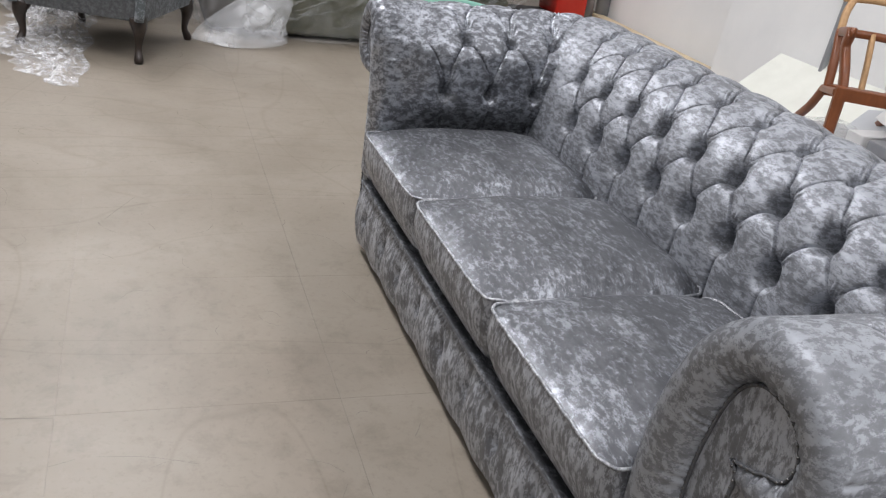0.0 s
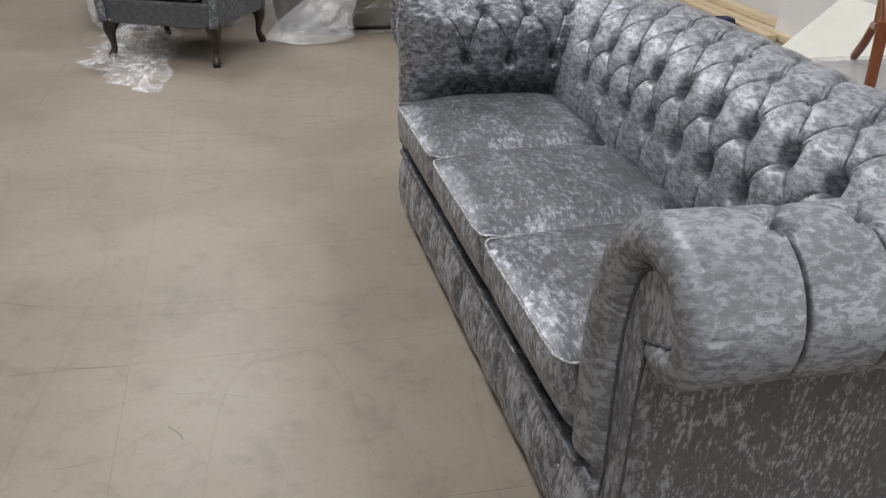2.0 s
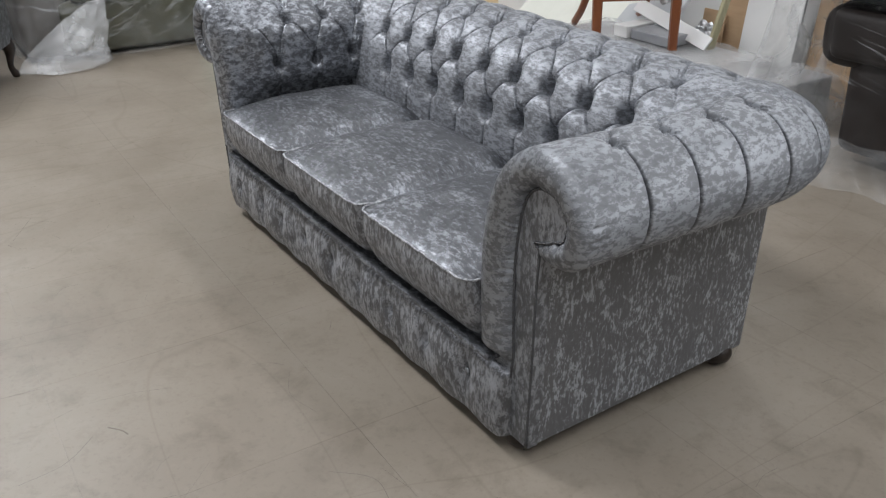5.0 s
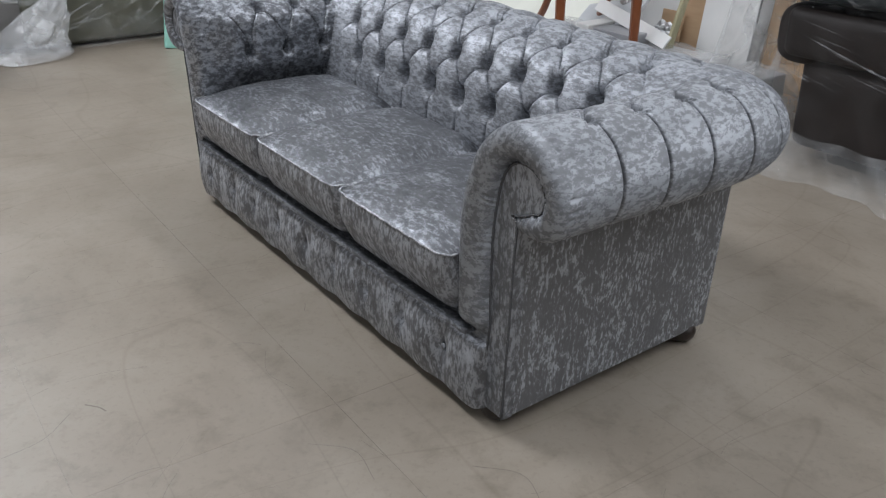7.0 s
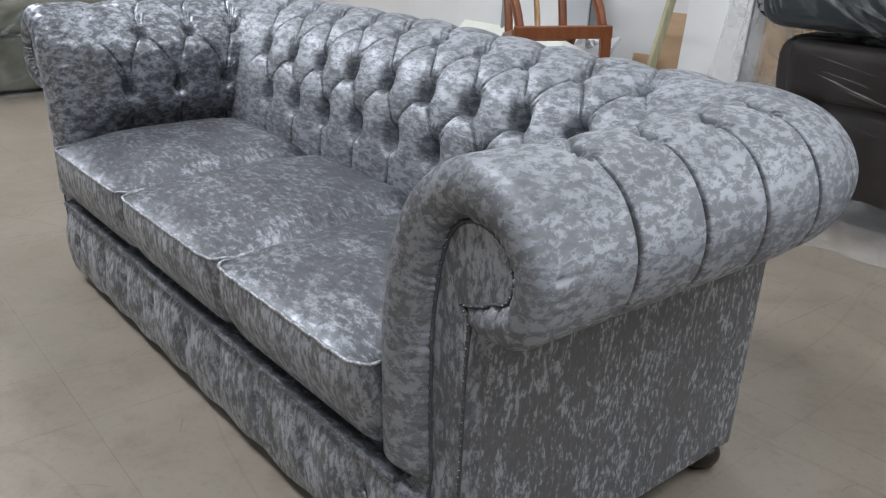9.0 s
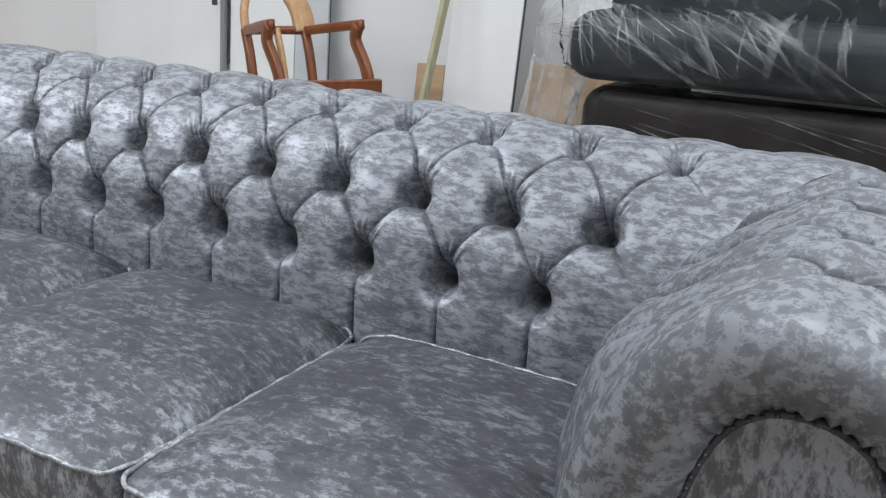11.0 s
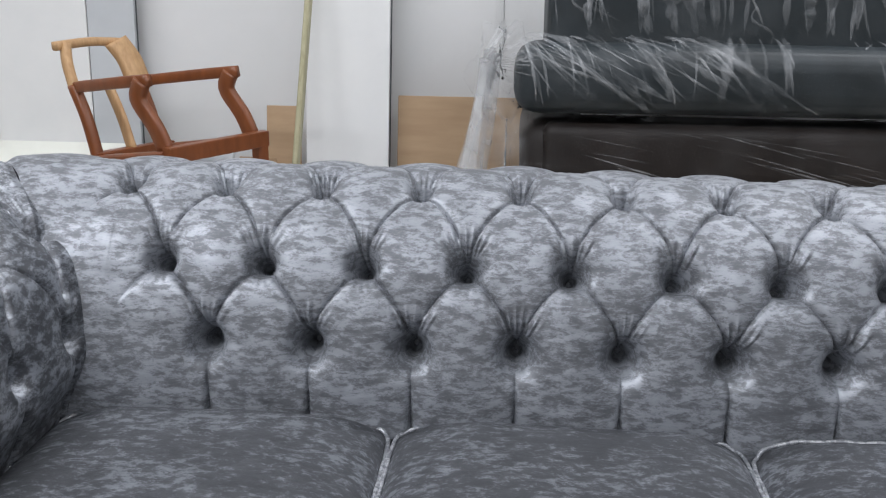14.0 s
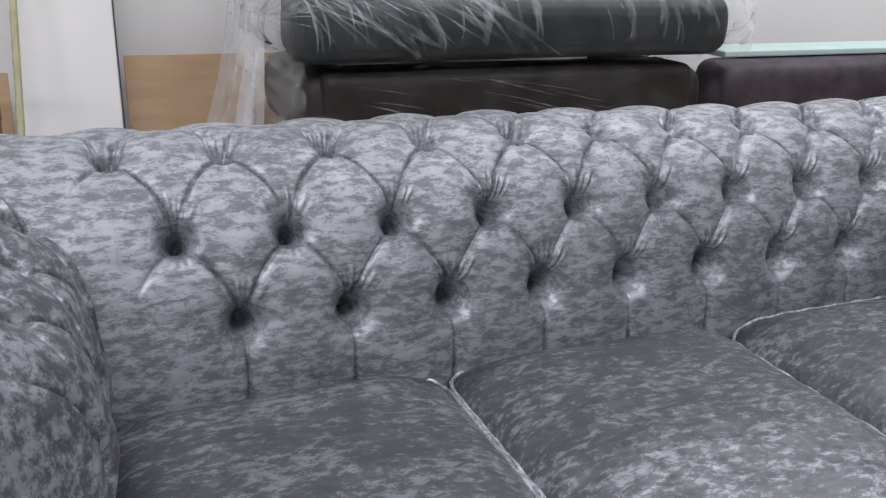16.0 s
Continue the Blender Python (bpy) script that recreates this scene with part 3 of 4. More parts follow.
def front_rail():
    nx, nz = 220, 30
    t = np.linspace(0, 1, nz)[None, :]
    xs = np.linspace(-1, 1, nx)[:, None] * (0.842 + 0.014 * t)
    sp, off = 0.177, 0.160
    k = np.round((xs - off) / sp)
    du = xs - (off + k * sp)
    z = 0.040 + t * 0.188
    bulge = 0.030 * np.sin(np.pi * np.clip(t * 0.86 + 0.14, 0, 1)) ** 0.6
    tuck = 1 - sstep(0, 0.022, 0.842 + 0.014 * t - np.abs(xs))
    bulge = bulge * (1 - tuck)
    dz = z - 0.142
    dent = 0.020 * np.exp(-(du / 0.014) ** 2 - (dz / 0.016) ** 2) + 0.012 * np.exp(-np.abs(du) / 0.020) * np.exp(-(dz / 0.075) ** 2)
    wob = 0.004 * np.sin(xs * 19) + 0.003 * np.sin(xs * 47 + 1)
    y = -0.522 - bulge + dent + wob * np.sin(np.pi * t)
    y = y + 0.035 * sstep(0.86, 1.0, t) ** 2 + 0.02 * tuck
    z = z - 0.004 * np.cos(2 * np.pi * (du / sp + 0.5)) * (1 - sstep(0, 0.35, t)) + 0 * xs
    P = np.stack([np.broadcast_to(xs, y.shape), y, np.broadcast_to(z, y.shape)], -1)
    v, f = grid(P)
    obj("front_rail", v, f[:, ::-1], M_velvet_rail, sofa, "padded front rail with a row of buttons")
    # added box, near-black so the space behind the rail reads as shaded
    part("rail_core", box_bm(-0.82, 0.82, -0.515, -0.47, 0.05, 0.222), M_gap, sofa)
    part("deck_lip", box_bm(-0.80, 0.80, -0.553, -0.48, 0.234, 0.247, 0.005), M_velvet_seat, sofa)
    for q in range(-5, 5):
        x = off + q * sp
        if abs(x) < 0.78:
            bm = bmesh.new()
            bmesh.ops.create_uvsphere(bm, u_segments=10, v_segments=6, radius=0.009)
            for vt in bm.verts:
                vt.co = Vector((vt.co.x + x, vt.co.y * 0.5 - 0.536, vt.co.z + 0.142))
            part("button", bm, M_velvet_rail, sofa, smooth=True)


front_rail()


def tuft_buttons():
    me = bpy.data.meshes.new("button")
    bm = bmesh.new()
    bmesh.ops.create_uvsphere(bm, u_segments=10, v_segments=6, radius=0.0105)
    for vt in bm.verts:
        vt.co.z *= 0.45
    bm.to_mesh(me)
    bm.free()
    me.materials.append(M_velvet_arm)
    me.polygons.foreach_set("use_smooth", [True] * len(me.polygons))

    def at(vpos):
        i = int(np.argmin(np.abs(VV - vpos)))
        return prof[i], nrm[i]
    for row, v_ in ROWS_BACK:
        p, nn = at(v_)
        p = p - nn * 0.094
        for k in range(8 + row + 1):
            ob = new("button", me)
            ob.parent = sofa
            ob.matrix_world = Matrix.Translation((SP * (k - 3.5 - (row + 1) / 2), p[0], p[1])) @ Vector((0, nn[0], nn[1])).to_track_quat("Z", "X").to_matrix().to_4x4()
    for side in (1, -1):
        for (row, v_), ks in zip(ROWS_ARM, ((0, 1, 2), (0.5, 1.5, 2.5), (0, 1, 2, 3))):
            p, nn = at(v_)
            p = p - nn * 0.066
            for k in ks:
                ob = new("button", me)
                ob.parent = sofa
                ob.matrix_world = Matrix.Translation((side * (X0 + KX * (p[0] - Y0 - (swell(p[1], -0.365 + SA * k) if row < 1 else 0))), -0.365 + SA * k, p[1])) @ Vector((side * nn[0], 0, nn[1])).to_track_quat("Z", "Y").to_matrix().to_4x4()


tuft_buttons()


def seat_cushion(cx, wid, back, drop, seed):
    n = 64
    hx, y0, y1 = wid / 2, -0.572, back
    cy, hy = (y0 + y1) / 2, (y1 - y0) / 2
    zt, zb = 0.410, 0.269
    cush = new("seat_cushion")
    cush.parent = sofa
    tagged(cush, "boxed velvet seat cushion with a piped edge")
    a = np.linspace(-1, 1, n)
    A, B = np.meshgrid(a, a, indexing="ij")
    # square with rounded corners
    rc = 0.12
    k = np.maximum(np.abs(A), np.abs(B))
    q = 14.0
    L = (np.abs(A) ** q + np.abs(B) ** q) ** (1 / q)
    s = np.where(L > 0, k / np.maximum(L, 1e-9), 1)
    GX, GY = A * s, B * s
    X, Y = cx + GX * hx, cy + GY * hy
    rim = np.maximum(np.abs(GX), np.abs(GY))
    crown = 0.050 * ((1 - np.abs(A) ** 5) * (1 - np.where(B < 0, np.abs(B) ** 2.3, drop * np.abs(B) ** 8))) ** 0.75
    wav = 0.006 * fbm(X + seed, Y, X * 0, 5.0)
    top = np.stack([X, Y, zt + crown + wav * (1 - rim ** 6) + 0 * GX], -1)
    v, f = grid(top)
    obj("cushion_top", v, f, M_velvet_seat, cush)
    bot = np.stack([X, np.maximum(Y, y0 + 0.031), zb - 0.006 * (1 - A ** 2) * (1 - B ** 2) + 0 * X], -1)
    v, f = grid(bot)
    obj("cushion_base", v, f[:, ::-1], M_velvet_seat, cush)
    # border band
    edge = [(i, 0) for i in range(n)] + [(n - 1, j) for j in range(1, n)] + [(i, n - 1) for i in range(n - 2, -1, -1)] + [(0, j) for j in range(n - 2, 0, -1)]
    E = np.array([top[i, j] for i, j in edge])
    m = 9
    band = np.zeros((len(edge), m, 3))
    nx_, ny_ = (E[:, 0] - cx) / hx, (E[:, 1] - cy) / hy
    ln = np.sqrt(nx_ ** 8 + ny_ ** 8) + 1e-9
    for j, t in enumerate(np.linspace(0, 1, m)):
        o = 0.012 * math.sin(math.pi * t)
        band[:, j, 0] = E[:, 0] + o * np.sign(nx_) * nx_ ** 4 / ln
        band[:, j, 1] = E[:, 1] + o * np.sign(ny_) * ny_ ** 4 / ln
        band[:, j, 1] += 0.030 * t ** 1.5 * sstep(0.5, 1.0, -ny_)
        band[:, j, 2] = E[:, 2] * (1 - t) + zb * t
    v, f = grid(band, close_u=True)
    obj("cushion_border", v, f, M_velvet_rail, cush)
    for lift, zz in ((0.002, None),):
        pth = [(p[0], p[1], (p[2] if zz is None else zz) + lift + 0.0012 * math.sin(i * 0.9 + seed)) for i, p in enumerate(E)]
        cen = Vector((cx, cy, 0))
        pth = [(cen.x + (p[0] - cen.x) * 1.008, cen.y + (p[1] - cen.y) * 1.008, p[2]) for p in pth]
        vv, ff = sweep(pth, lambda i: ring(0.0032, 8), closed=True)
        obj("piping", vv, ff, M_piping, cush, "thin pale piping")


seat_cushion(-0.503, 0.495, -0.082, 0.92, 1.0)
seat_cushion(0.0, 0.493, -0.082, 0.92, 5.0)
seat_cushion(0.503, 0.495, -0.100, 0.6, 9.0)

for fx in (-0.83, 0.83):
    for fy in (-0.475, 0.145):
        bm = bmesh.new()
        bmesh.ops.create_uvsphere(bm, u_segments=20, v_segments=12, radius=0.042)
        for vt in bm.verts:
            vt.co = Vector((vt.co.x + fx, vt.co.y + fy, max(0.0, vt.co.z * 0.75 + 0.030)))
        part("bun_foot", bm, M_bun, sofa, "low turned dark bun foot", smooth=True)

# the sofa stands very slightly askew: its far end comes forward
for ob in sofa.children_recursive:
    if ob.type == "MESH" and not ob.name.startswith("button"):
        for vt in ob.data.vertices:
            k = min(1.0, max(0.0, (-0.1 - vt.co.y) / 0.4))
            vt.co.y -= 0.013 * k * (1 - vt.co.x / 0.8)
            drop = min(1.0, max(0.0, (vt.co.z - 0.5) / 0.25))      # the roll sags a little at its east end
            vt.co.z -= 0.012 * drop * min(1.0, max(0.0, (vt.co.x + 0.1) / 0.6))

# ---------------------------------------------------------------- low wrapped pile and bare chair frame behind the sofa
pile = thing("wrapped_pile", (0, 0, 0), "low stack of boards under loose clear polythene", "wrapped goods")
part("board_stack", box_bm(-1.75, -0.25, 1.02, 2.0, 0.0, 0.225, 0.012), M_stack_board, pile, "low stack of pale boards")
nx, ny = 90, 60
gx, gy = np.meshgrid(np.linspace(-1.85, -0.02, nx), np.linspace(0.86, 2.06, ny), indexing="ij")
hz = 0.236 * sstep(-1.9, -1.74, gx) * (1 - sstep(-0.26, -0.03, gx)) * sstep(0.84, 1.0, gy) * (1 - 0.6 * sstep(1.99, 2.07, gy))
hz = hz + 0.006 + np.abs(fbm(gx, gy, gx * 0, 4.0)) * (0.004 + 0.018 * (hz < 0.232))
v, f = grid(np.stack([gx, gy, hz], -1))
obj("polythene_sheet", v, f, M_film_thin, pile, "loose clear polythene sheet")

chair = new("chair_frame")
E_X, E_Y = Vector((0.535, 0.845, 0)), Vector((-0.880, 0.475, 0)) * 1.28
chair.matrix_world = Matrix(((E_X.x, E_Y.x, 0, -1.14), (E_X.y, E_Y.y, 0, 1.37), (0, 0, 1, 0.24), (0, 0, 0, 1)))
tagged(chair, "bare polished wooden armchair frame standing on a wrapped pile", "chair")


def stick(name, pts, a, b, material, parent, label="", n=16, taper=None):
    p, s = smooth_path(pts, n) if len(pts) > 2 else (np.linspace(pts[0], pts[1], 3), None)
    m = len(p)

    def sec(i):
        k = 1.0 if taper is None else 1 + (taper - 1) * i / (m - 1)
        return bar_ring(a * k, b * k, 0.4)
    v, f = sweep(p, sec)
    return obj(name, v, f, material, parent, label, smooth=len(pts) > 2)


part("front_rail", box_bm(0.0, 0.42, 0.0, 0.028, 0.245, 0.298, 0.004), M_chairwood, chair)
part("rear_rail", box_bm(0.05, 0.37, 0.345, 0.375, 0.172, 0.222, 0.004), M_chairwood, chair)
stick("side_rail", [(0.018, 0.02, 0.271), (0.055, 0.36, 0.197)], 0.028, 0.050, M_chairwood, chair)
stick("side_rail", [(0.402, 0.02, 0.271), (0.365, 0.36, 0.197)], 0.028, 0.050, M_chairwood, chair)
for lx in (0.022, 0.398):
    stick("front_leg", [(lx, 0.02, 0.0), (lx, 0.02, 0.255)], 0.036, 0.04, M_chairwood, chair, taper=1.12)
    stick("rear_leg", [(lx * 0.9 + 0.005, 0.56, 0.0), (lx * 0.88 + 0.015, 0.43, 0.10), (lx * 0.86 + 0.03, 0.36, 0.20)], 0.036, 0.03, M_chairwood, chair)
for lx in (0.012, 0.372):
    inner = 1 if lx < 0.2 else -1
    stick("arm_post", [(lx + 0.02, 0.045, 0.28), (lx + 0.012, 0.07, 0.35), (lx - 0.0, 0.115, 0.43), (lx, 0.105, 0.475), (lx, 0.095, 0.492)], 0.050, 0.030, M_chairwood, chair)
    stick("armrest", [(lx, 0.07, 0.497), (lx + 0.012 * inner, 0.2, 0.476), (lx + 0.05 * inner, 0.43, 0.435)], 0.038, 0.022, M_chairwood, chair)
    bx = lx + 0.05 * inner
    stick("back_post", [(bx, 0.36, 0.19), (bx, 0.395, 0.33), (bx, 0.44, 0.44)], 0.03, 0.036, M_chairwood, chair)
    stick("upper_back_post", [(bx, 0.438, 0.43), (bx + 0.006 * inner, 0.465, 0.51), (bx + 0.03 * inner, 0.495, 0.575)], 0.03, 0.03 if inner > 0 else 0.092, M_rawwood, chair, "unstained pale wood post")
stick("top_rail", [(0.05, 0.495, 0.568), (0.2, 0.51, 0.575), (0.335, 0.495, 0.568)], 0.022, 0.03, M_rawwood, chair, "unstained pale wood top rail")
stick("back_rail", [(0.062, 0.44, 0.435), (0.2, 0.45, 0.435), (0.325, 0.44, 0.435)], 0.028, 0.034, M_chairwood, chair)
stick("back_splat", [(0.2, 0.362, 0.21), (0.2, 0.40, 0.33), (0.2, 0.45, 0.44)], 0.034, 0.02, M_rawwood, chair)

# ---------------------------------------------------------------- sheets and boards along the north wall


def leaning(name, x0, x1, zt, y_foot, y_top, thick, material, label, cat, rz=0.0, z0=0.0, y_wall=2.42):
    """A sheet that leans on the wall."""
    ob = new(name)
    lean = math.atan2(y_top - y_foot, zt - z0)
    ln = math.hypot(y_top - y_foot, zt - z0)
    bm = box_bm(-(x1 - x0) / 2, (x1 - x0) / 2, 0, thick, 0, ln, 0.002, 1)
    me = bpy.data.meshes.new(name)
    bm.to_mesh(me)
    bm.free()
    me.materials.append(material)
    ob.data = None
    bpy.data.objects.remove(ob)
    ob = new(name, me)
    ob.matrix_world = pose((x0 + x1) / 2, y_foot, z0, -math.degrees(lean), 0, 0) @ pose(0, 0, 0, 0, rz, 0)
    return tagged(ob, label, cat)


leaning("white_sheet", -3.21, -2.28, 0.768, 2.25, 2.30, 0.020, M_white_board, "low white faced panel leaning on the wall", "panel")
leaning("white_sheet", -3.215, -2.285, 1.9, 2.285, 2.385, 0.020, M_white_board, "large white faced panel leaning on the wall", "panel")
leaning("panel_strip", -2.278, -2.256, 1.95, 2.24, 2.36, 0.03, M_strip, "grey metal edging strip leaning beside a white panel", "strip")
latch = tagged(part("latch", box_bm(-2.285, -2.262, 2.232, 2.252, 0.725, 0.775, 0.004), M_edge, None), "small dark metal latch on a panel edge", "latch")
leaning("white_sheet", -2.235, -1.825, 1.9, 2.27, 2.385, 0.02, M_white_board, "narrow white panel leaning on the wall", "panel")
leaning("grey_sheet", -1.82, -1.625, 1.9, 2.27, 2.385, 0.02, M_grey_board, "narrow pale grey panel leaning on the wall", "panel")
leaning("panel_strip", -1.620, -1.614, 1.9, 2.272, 2.387, 0.006, M_edge, "thin dark edging strip leaning on the wall", "strip")
leaning("white_board", -0.90, -0.575, 1.9, 2.10, 2.36, 0.018, M_white_board, "tall white board leaning on the wall with a small printed label", "board")
sheet_label = thing("board_label", (-0.73, 2.113, 0.10), "small printed paper label on a white board", "label")
sheet_label.rotation_euler = (math.radians(-7.8), 0, 0)
part("mark", box_bm(-0.045, -0.033, -0.002, 0.0, 0.0, 0.016), M_print, sheet_label)
for q_, (w_, z_) in enumerate(((0.05, 0.014), (0.042, 0.005), (0.02, -0.022))):
    part("print_line", box_bm(-0.02, -0.02 + w_, -0.002, 0.0, z_, z_ + 0.004), M_print, sheet_label)
leaning("panel_strip", -0.573, -0.568, 1.9, 2.10, 2.36, 0.012, M_edge, "thin dark edging strip leaning on the wall", "strip")
leaning("cardboard_sheet", -1.07, -0.93, 0.555, 2.14, 2.22, 0.006, M_cardboard, "plain brown cardboard sheet leaning on the wall", "cardboard")
leaning("cardboard_sheet", -1.17, -1.02, 0.36, 2.10, 2.15, 0.006, M_cardboard, "short brown cardboard sheet leaning on the wall", "cardboard")
leaning("cardboard_sheet", -0.55, 0.10, 0.60, 2.17, 2.26, 0.006, M_cardboard, "wide brown cardboard sheet leaning on the wall", "cardboard")
plank = new("timber_plank")
tagged(plank, "rough greenish timber batten leaning on the wall", "plank")
stick("batten", [(-0.915, 1.86, 0.0), (-0.845, 2.30, 1.5)], 0.045, 0.022, M_plank, plank)
leaning("foam_slab", -2.66, -1.70, 0.42, 1.92, 2.345, 0.04, M_cream, "pale cream foam slab leaning low on the wall", "foam", 5.0, 0.035)
offcut = tagged(part("board_offcut", box_bm(-0.26, 0.26, -0.035, 0.035, -0.006, 0.006, 0.001, 1), M_white_board, None), "narrow white board offcut lying aslant behind the chair", "board")
offcut.matrix_world = pose(-1.11, 1.86, 0.325, 55, 13, 0)
offcut2 = tagged(part("board_offcut", box_bm(-0.28, 0.28, -0.1, 0.1, -0.008, 0.008, 0.001, 1), M_grey_board, None), "pale grey board offcut lying aslant behind the chair", "board")
offcut2.matrix_world = pose(-1.40, 1.98, 0.31, 40, -14, -8)
tray = tagged(part("grey_box", box_bm(-1.25, -0.985, 1.72, 1.92, 0.246, 0.295, 0.004, 1), M_duct, None), "small flat grey box on a wrapped pile", "box")
packet = tagged(part("white_box", box_bm(-1.36, -1.262, 1.70, 1.9, 0.246, 0.305, 0.004, 1), M_white_board, None), "small flat white box on a wrapped pile", "box")
for fx_, fy_, fz_, sz_, sd_ in ((-1.30, 2.03, 0.38, 0.05, 3.0), (-1.00, 1.99, 0.285, 0.06, 6.0)):
    bm = bmesh.new()
    bmesh.ops.create_icosphere(bm, subdivisions=3, radius=1)
    for vt in bm.verts:
        o = vt.co.copy()
        k = 1 + 0.6 * noise.noise(o * 2.6 + Vector((sd_, 0, 0)))
        vt.co = Vector((fx_ + o.x * sz_ * k, fy_ + o.y * sz_ * 0.6 * k, fz_ + o.z * sz_ * 0.8 * k))
    tagged(part("foil_scrap", bm, M_metal, None), "crumpled scrap of shiny silver foil", "foil")
leaning("wall_seam", -3.235, -3.225, 2.4, 2.405, 2.408, 0.012, M_edge, "thin dark joint strip on the wall", "strip")
timber = thing("timber_stack", (0, 0, 0), "stack of pale sawn timber lengths along the wall", "timber")
for i, (ty, tz, tw) in enumerate(((2.33, 0.0, 0.09), (2.24, 0.0, 0.08), (2.32, 0.042, 0.085), (2.145, 0.0, 0.07))):
    part("timber_length", box_bm(-5.6 + 0.1 * i, -2.7 - 0.12 * i, ty - tw / 2, ty + tw / 2, tz, tz + 0.04, 0.003, 1), M_timber, timber)
rag = tagged(part("dark_cloth", box_bm(-3.5, -3.38, 1.95, 2.08, 0.0, 0.08, 0.03), M_navy, None), "crumpled dark navy cloth on the floor", "cloth")

# ---------------------------------------------------------------- wrapped sofas stacked behind


def pad_box(name, x0, x1, y0, y1, z0, z1, r, material, parent, label="", lump=0.0):
    bm = box_bm(x0, x1, y0, y1, z0, z1, r, 6)
    if lump:
        bmesh.ops.subdivide_edges(bm, edges=bm.edges[:], cuts=2, use_grid_fill=True)
        for vt in bm.verts:
            vt.co += Vector((noise.noise(vt.co * 3), noise.noise(vt.co * 3 + Vector((7, 0, 0))), noise.noise(vt.co * 3 + Vector((0, 9, 0))))) * lump
    return part(name, bm, material, parent, label, smooth=True)


def film_wrap(name, x0, x1, y0, y1, z0, z1, material, parent, grow=0.03, wav=0.02, seed=0.0, nu=160, nv=60, k=7.0, label="clear polythene wrapping"):
    """A loose sleeve of film round a box, with slack folds."""
    cx, cy, cz = (x0 + x1) / 2, (y0 + y1) / 2, (z0 + z1) / 2
    hx, hy, hz = (x1 - x0) / 2 + grow, (y1 - y0) / 2 + grow, (z1 - z0) / 2 + grow
    th = np.linspace(0, 2 * np.pi, nu, endpoint=False)[:, None]
    ph = np.linspace(-np.pi / 2, np.pi / 2, nv)[None, :]
    sg = lambda c, e: np.sign(c) * np.abs(c) ** e
    e = 0.22
    X = cx + hx * sg(np.cos(th), e) * sg(np.cos(ph), e)
    Y = cy + hy * sg(np.sin(th), e) * sg(np.cos(ph), e)
    Z = cz + hz * sg(np.sin(ph), e) + 0 * th
    fold = np.abs(fbm(X + seed, Y + seed, Z * 0.45, k, 4)) * wav
    X = X + fold * np.cos(th)
    Y = Y + fold * np.sin(th)
    Z = np.maximum(Z + fold * 0.3 * np.sin(ph), 0.004)
    v, f = grid(np.stack([X, Y, Z], -1), close_u=True)
    return obj(name, v, f, material, parent, label)


def creases(name, paths, parent, seed, widths=(0.0011, 0.0016, 0.0025, 0.005), material=None, label="whitish creases in the polythene"):
    """Folds in the film: narrow tapering ridges that follow the padding."""
    rg = random.Random(seed)
    verts, faces = [], []
    for pts in paths:
        p, _ = smooth_path(pts, 18)
        wmax = rg.choice(widths)
        for i in range(18):
            d_ = Vector(p[min(i + 1, 17)] - p[max(i - 1, 0)]).normalized()
            w = wmax * math.sin(math.pi * (i + 0.4) / 18.0) ** 0.7 * (1 + 0.3 * math.sin(i * 1.3 + seed))
            side_ = Vector((1, 0, 0)) - d_ * d_.x
            if side_.length < 0.3:
                side_ = Vector((0, 1, 0)) - d_ * d_.y
            side_.normalize()
            out = d_.cross(side_).normalized()
            c = Vector(p[i])
            verts += [c - side_ * w, c + out * w * 0.8 * (1 if out.y < 0 or out.x > 0 else -1), c + side_ * w * 0.6]
            if i:
                o = len(verts) - 6
                faces += [(o, o + 1, o + 4, o + 3), (o + 1, o + 2, o + 5, o + 4)]
    return tagged(obj(name, verts, faces, material or M_crease, parent), label, kind="stuff")


low = thing("wrapped_sofa", (0, 0, 0), "dark brown leather sofa in clear polythene, under a second sofa", "sofa", "stacked wrapped sofas")
pad_box("body", 0.06, 1.42, 1.62, 2.24, 0.05, 0.50, 0.06, M_brown, low, "dark brown leather body")
pad_box("rolled_arm", -0.07, 0.16, 1.58, 2.22, 0.38, 0.62, 0.10, M_brown, low)
pad_box("rolled_arm", 1.30, 1.50, 1.58, 2.22, 0.38, 0.60, 0.10, M_brown, low)
pad_box("seat_front", 0.0, 1.42, 1.56, 1.80, 0.42, 0.615, 0.05, M_brown, low)
film_wrap("polythene_wrap", -0.09, 1.50, 1.54, 2.22, 0.0, 0.60, M_film, low, 0.02, 0.05, 3.0)
upper = thing("wrapped_sofa", (0, 0, 0), "dark grey leather sofa in creased clear polythene, stacked on another sofa", "sofa", "stacked wrapped sofas")
pad_box("padded_roll", -0.10, 1.52, 1.50, 1.78, 0.645, 0.865, 0.10, M_leather, upper, "padded grey leather roll", 0.012)
pad_box("body", 0.0, 1.46, 1.60, 2.20, 0.66, 1.30, 0.06, M_leather, upper, "grey leather body", 0.012)
film_wrap("polythene_wrap", -0.12, 1.55, 1.49, 2.2, 0.655, 1.32, M_film, upper, 0.015, 0.06, 11.0, 220, 90, 9.0)
rg = random.Random(3)


def round_roll(x, slant, a0, a1, bow, n=7):
    """A fold over the padded roll, from angle a0 down to a1, drifting along it."""
    out = []
    for k in range(n):
        q = k / (n - 1)
        a = math.radians(a0 + (a1 - a0) * q)
        out.append((x + slant * (q + bow * q * q), 1.64 - 0.158 * math.cos(a), 0.755 + 0.128 * math.sin(a)))
    return out


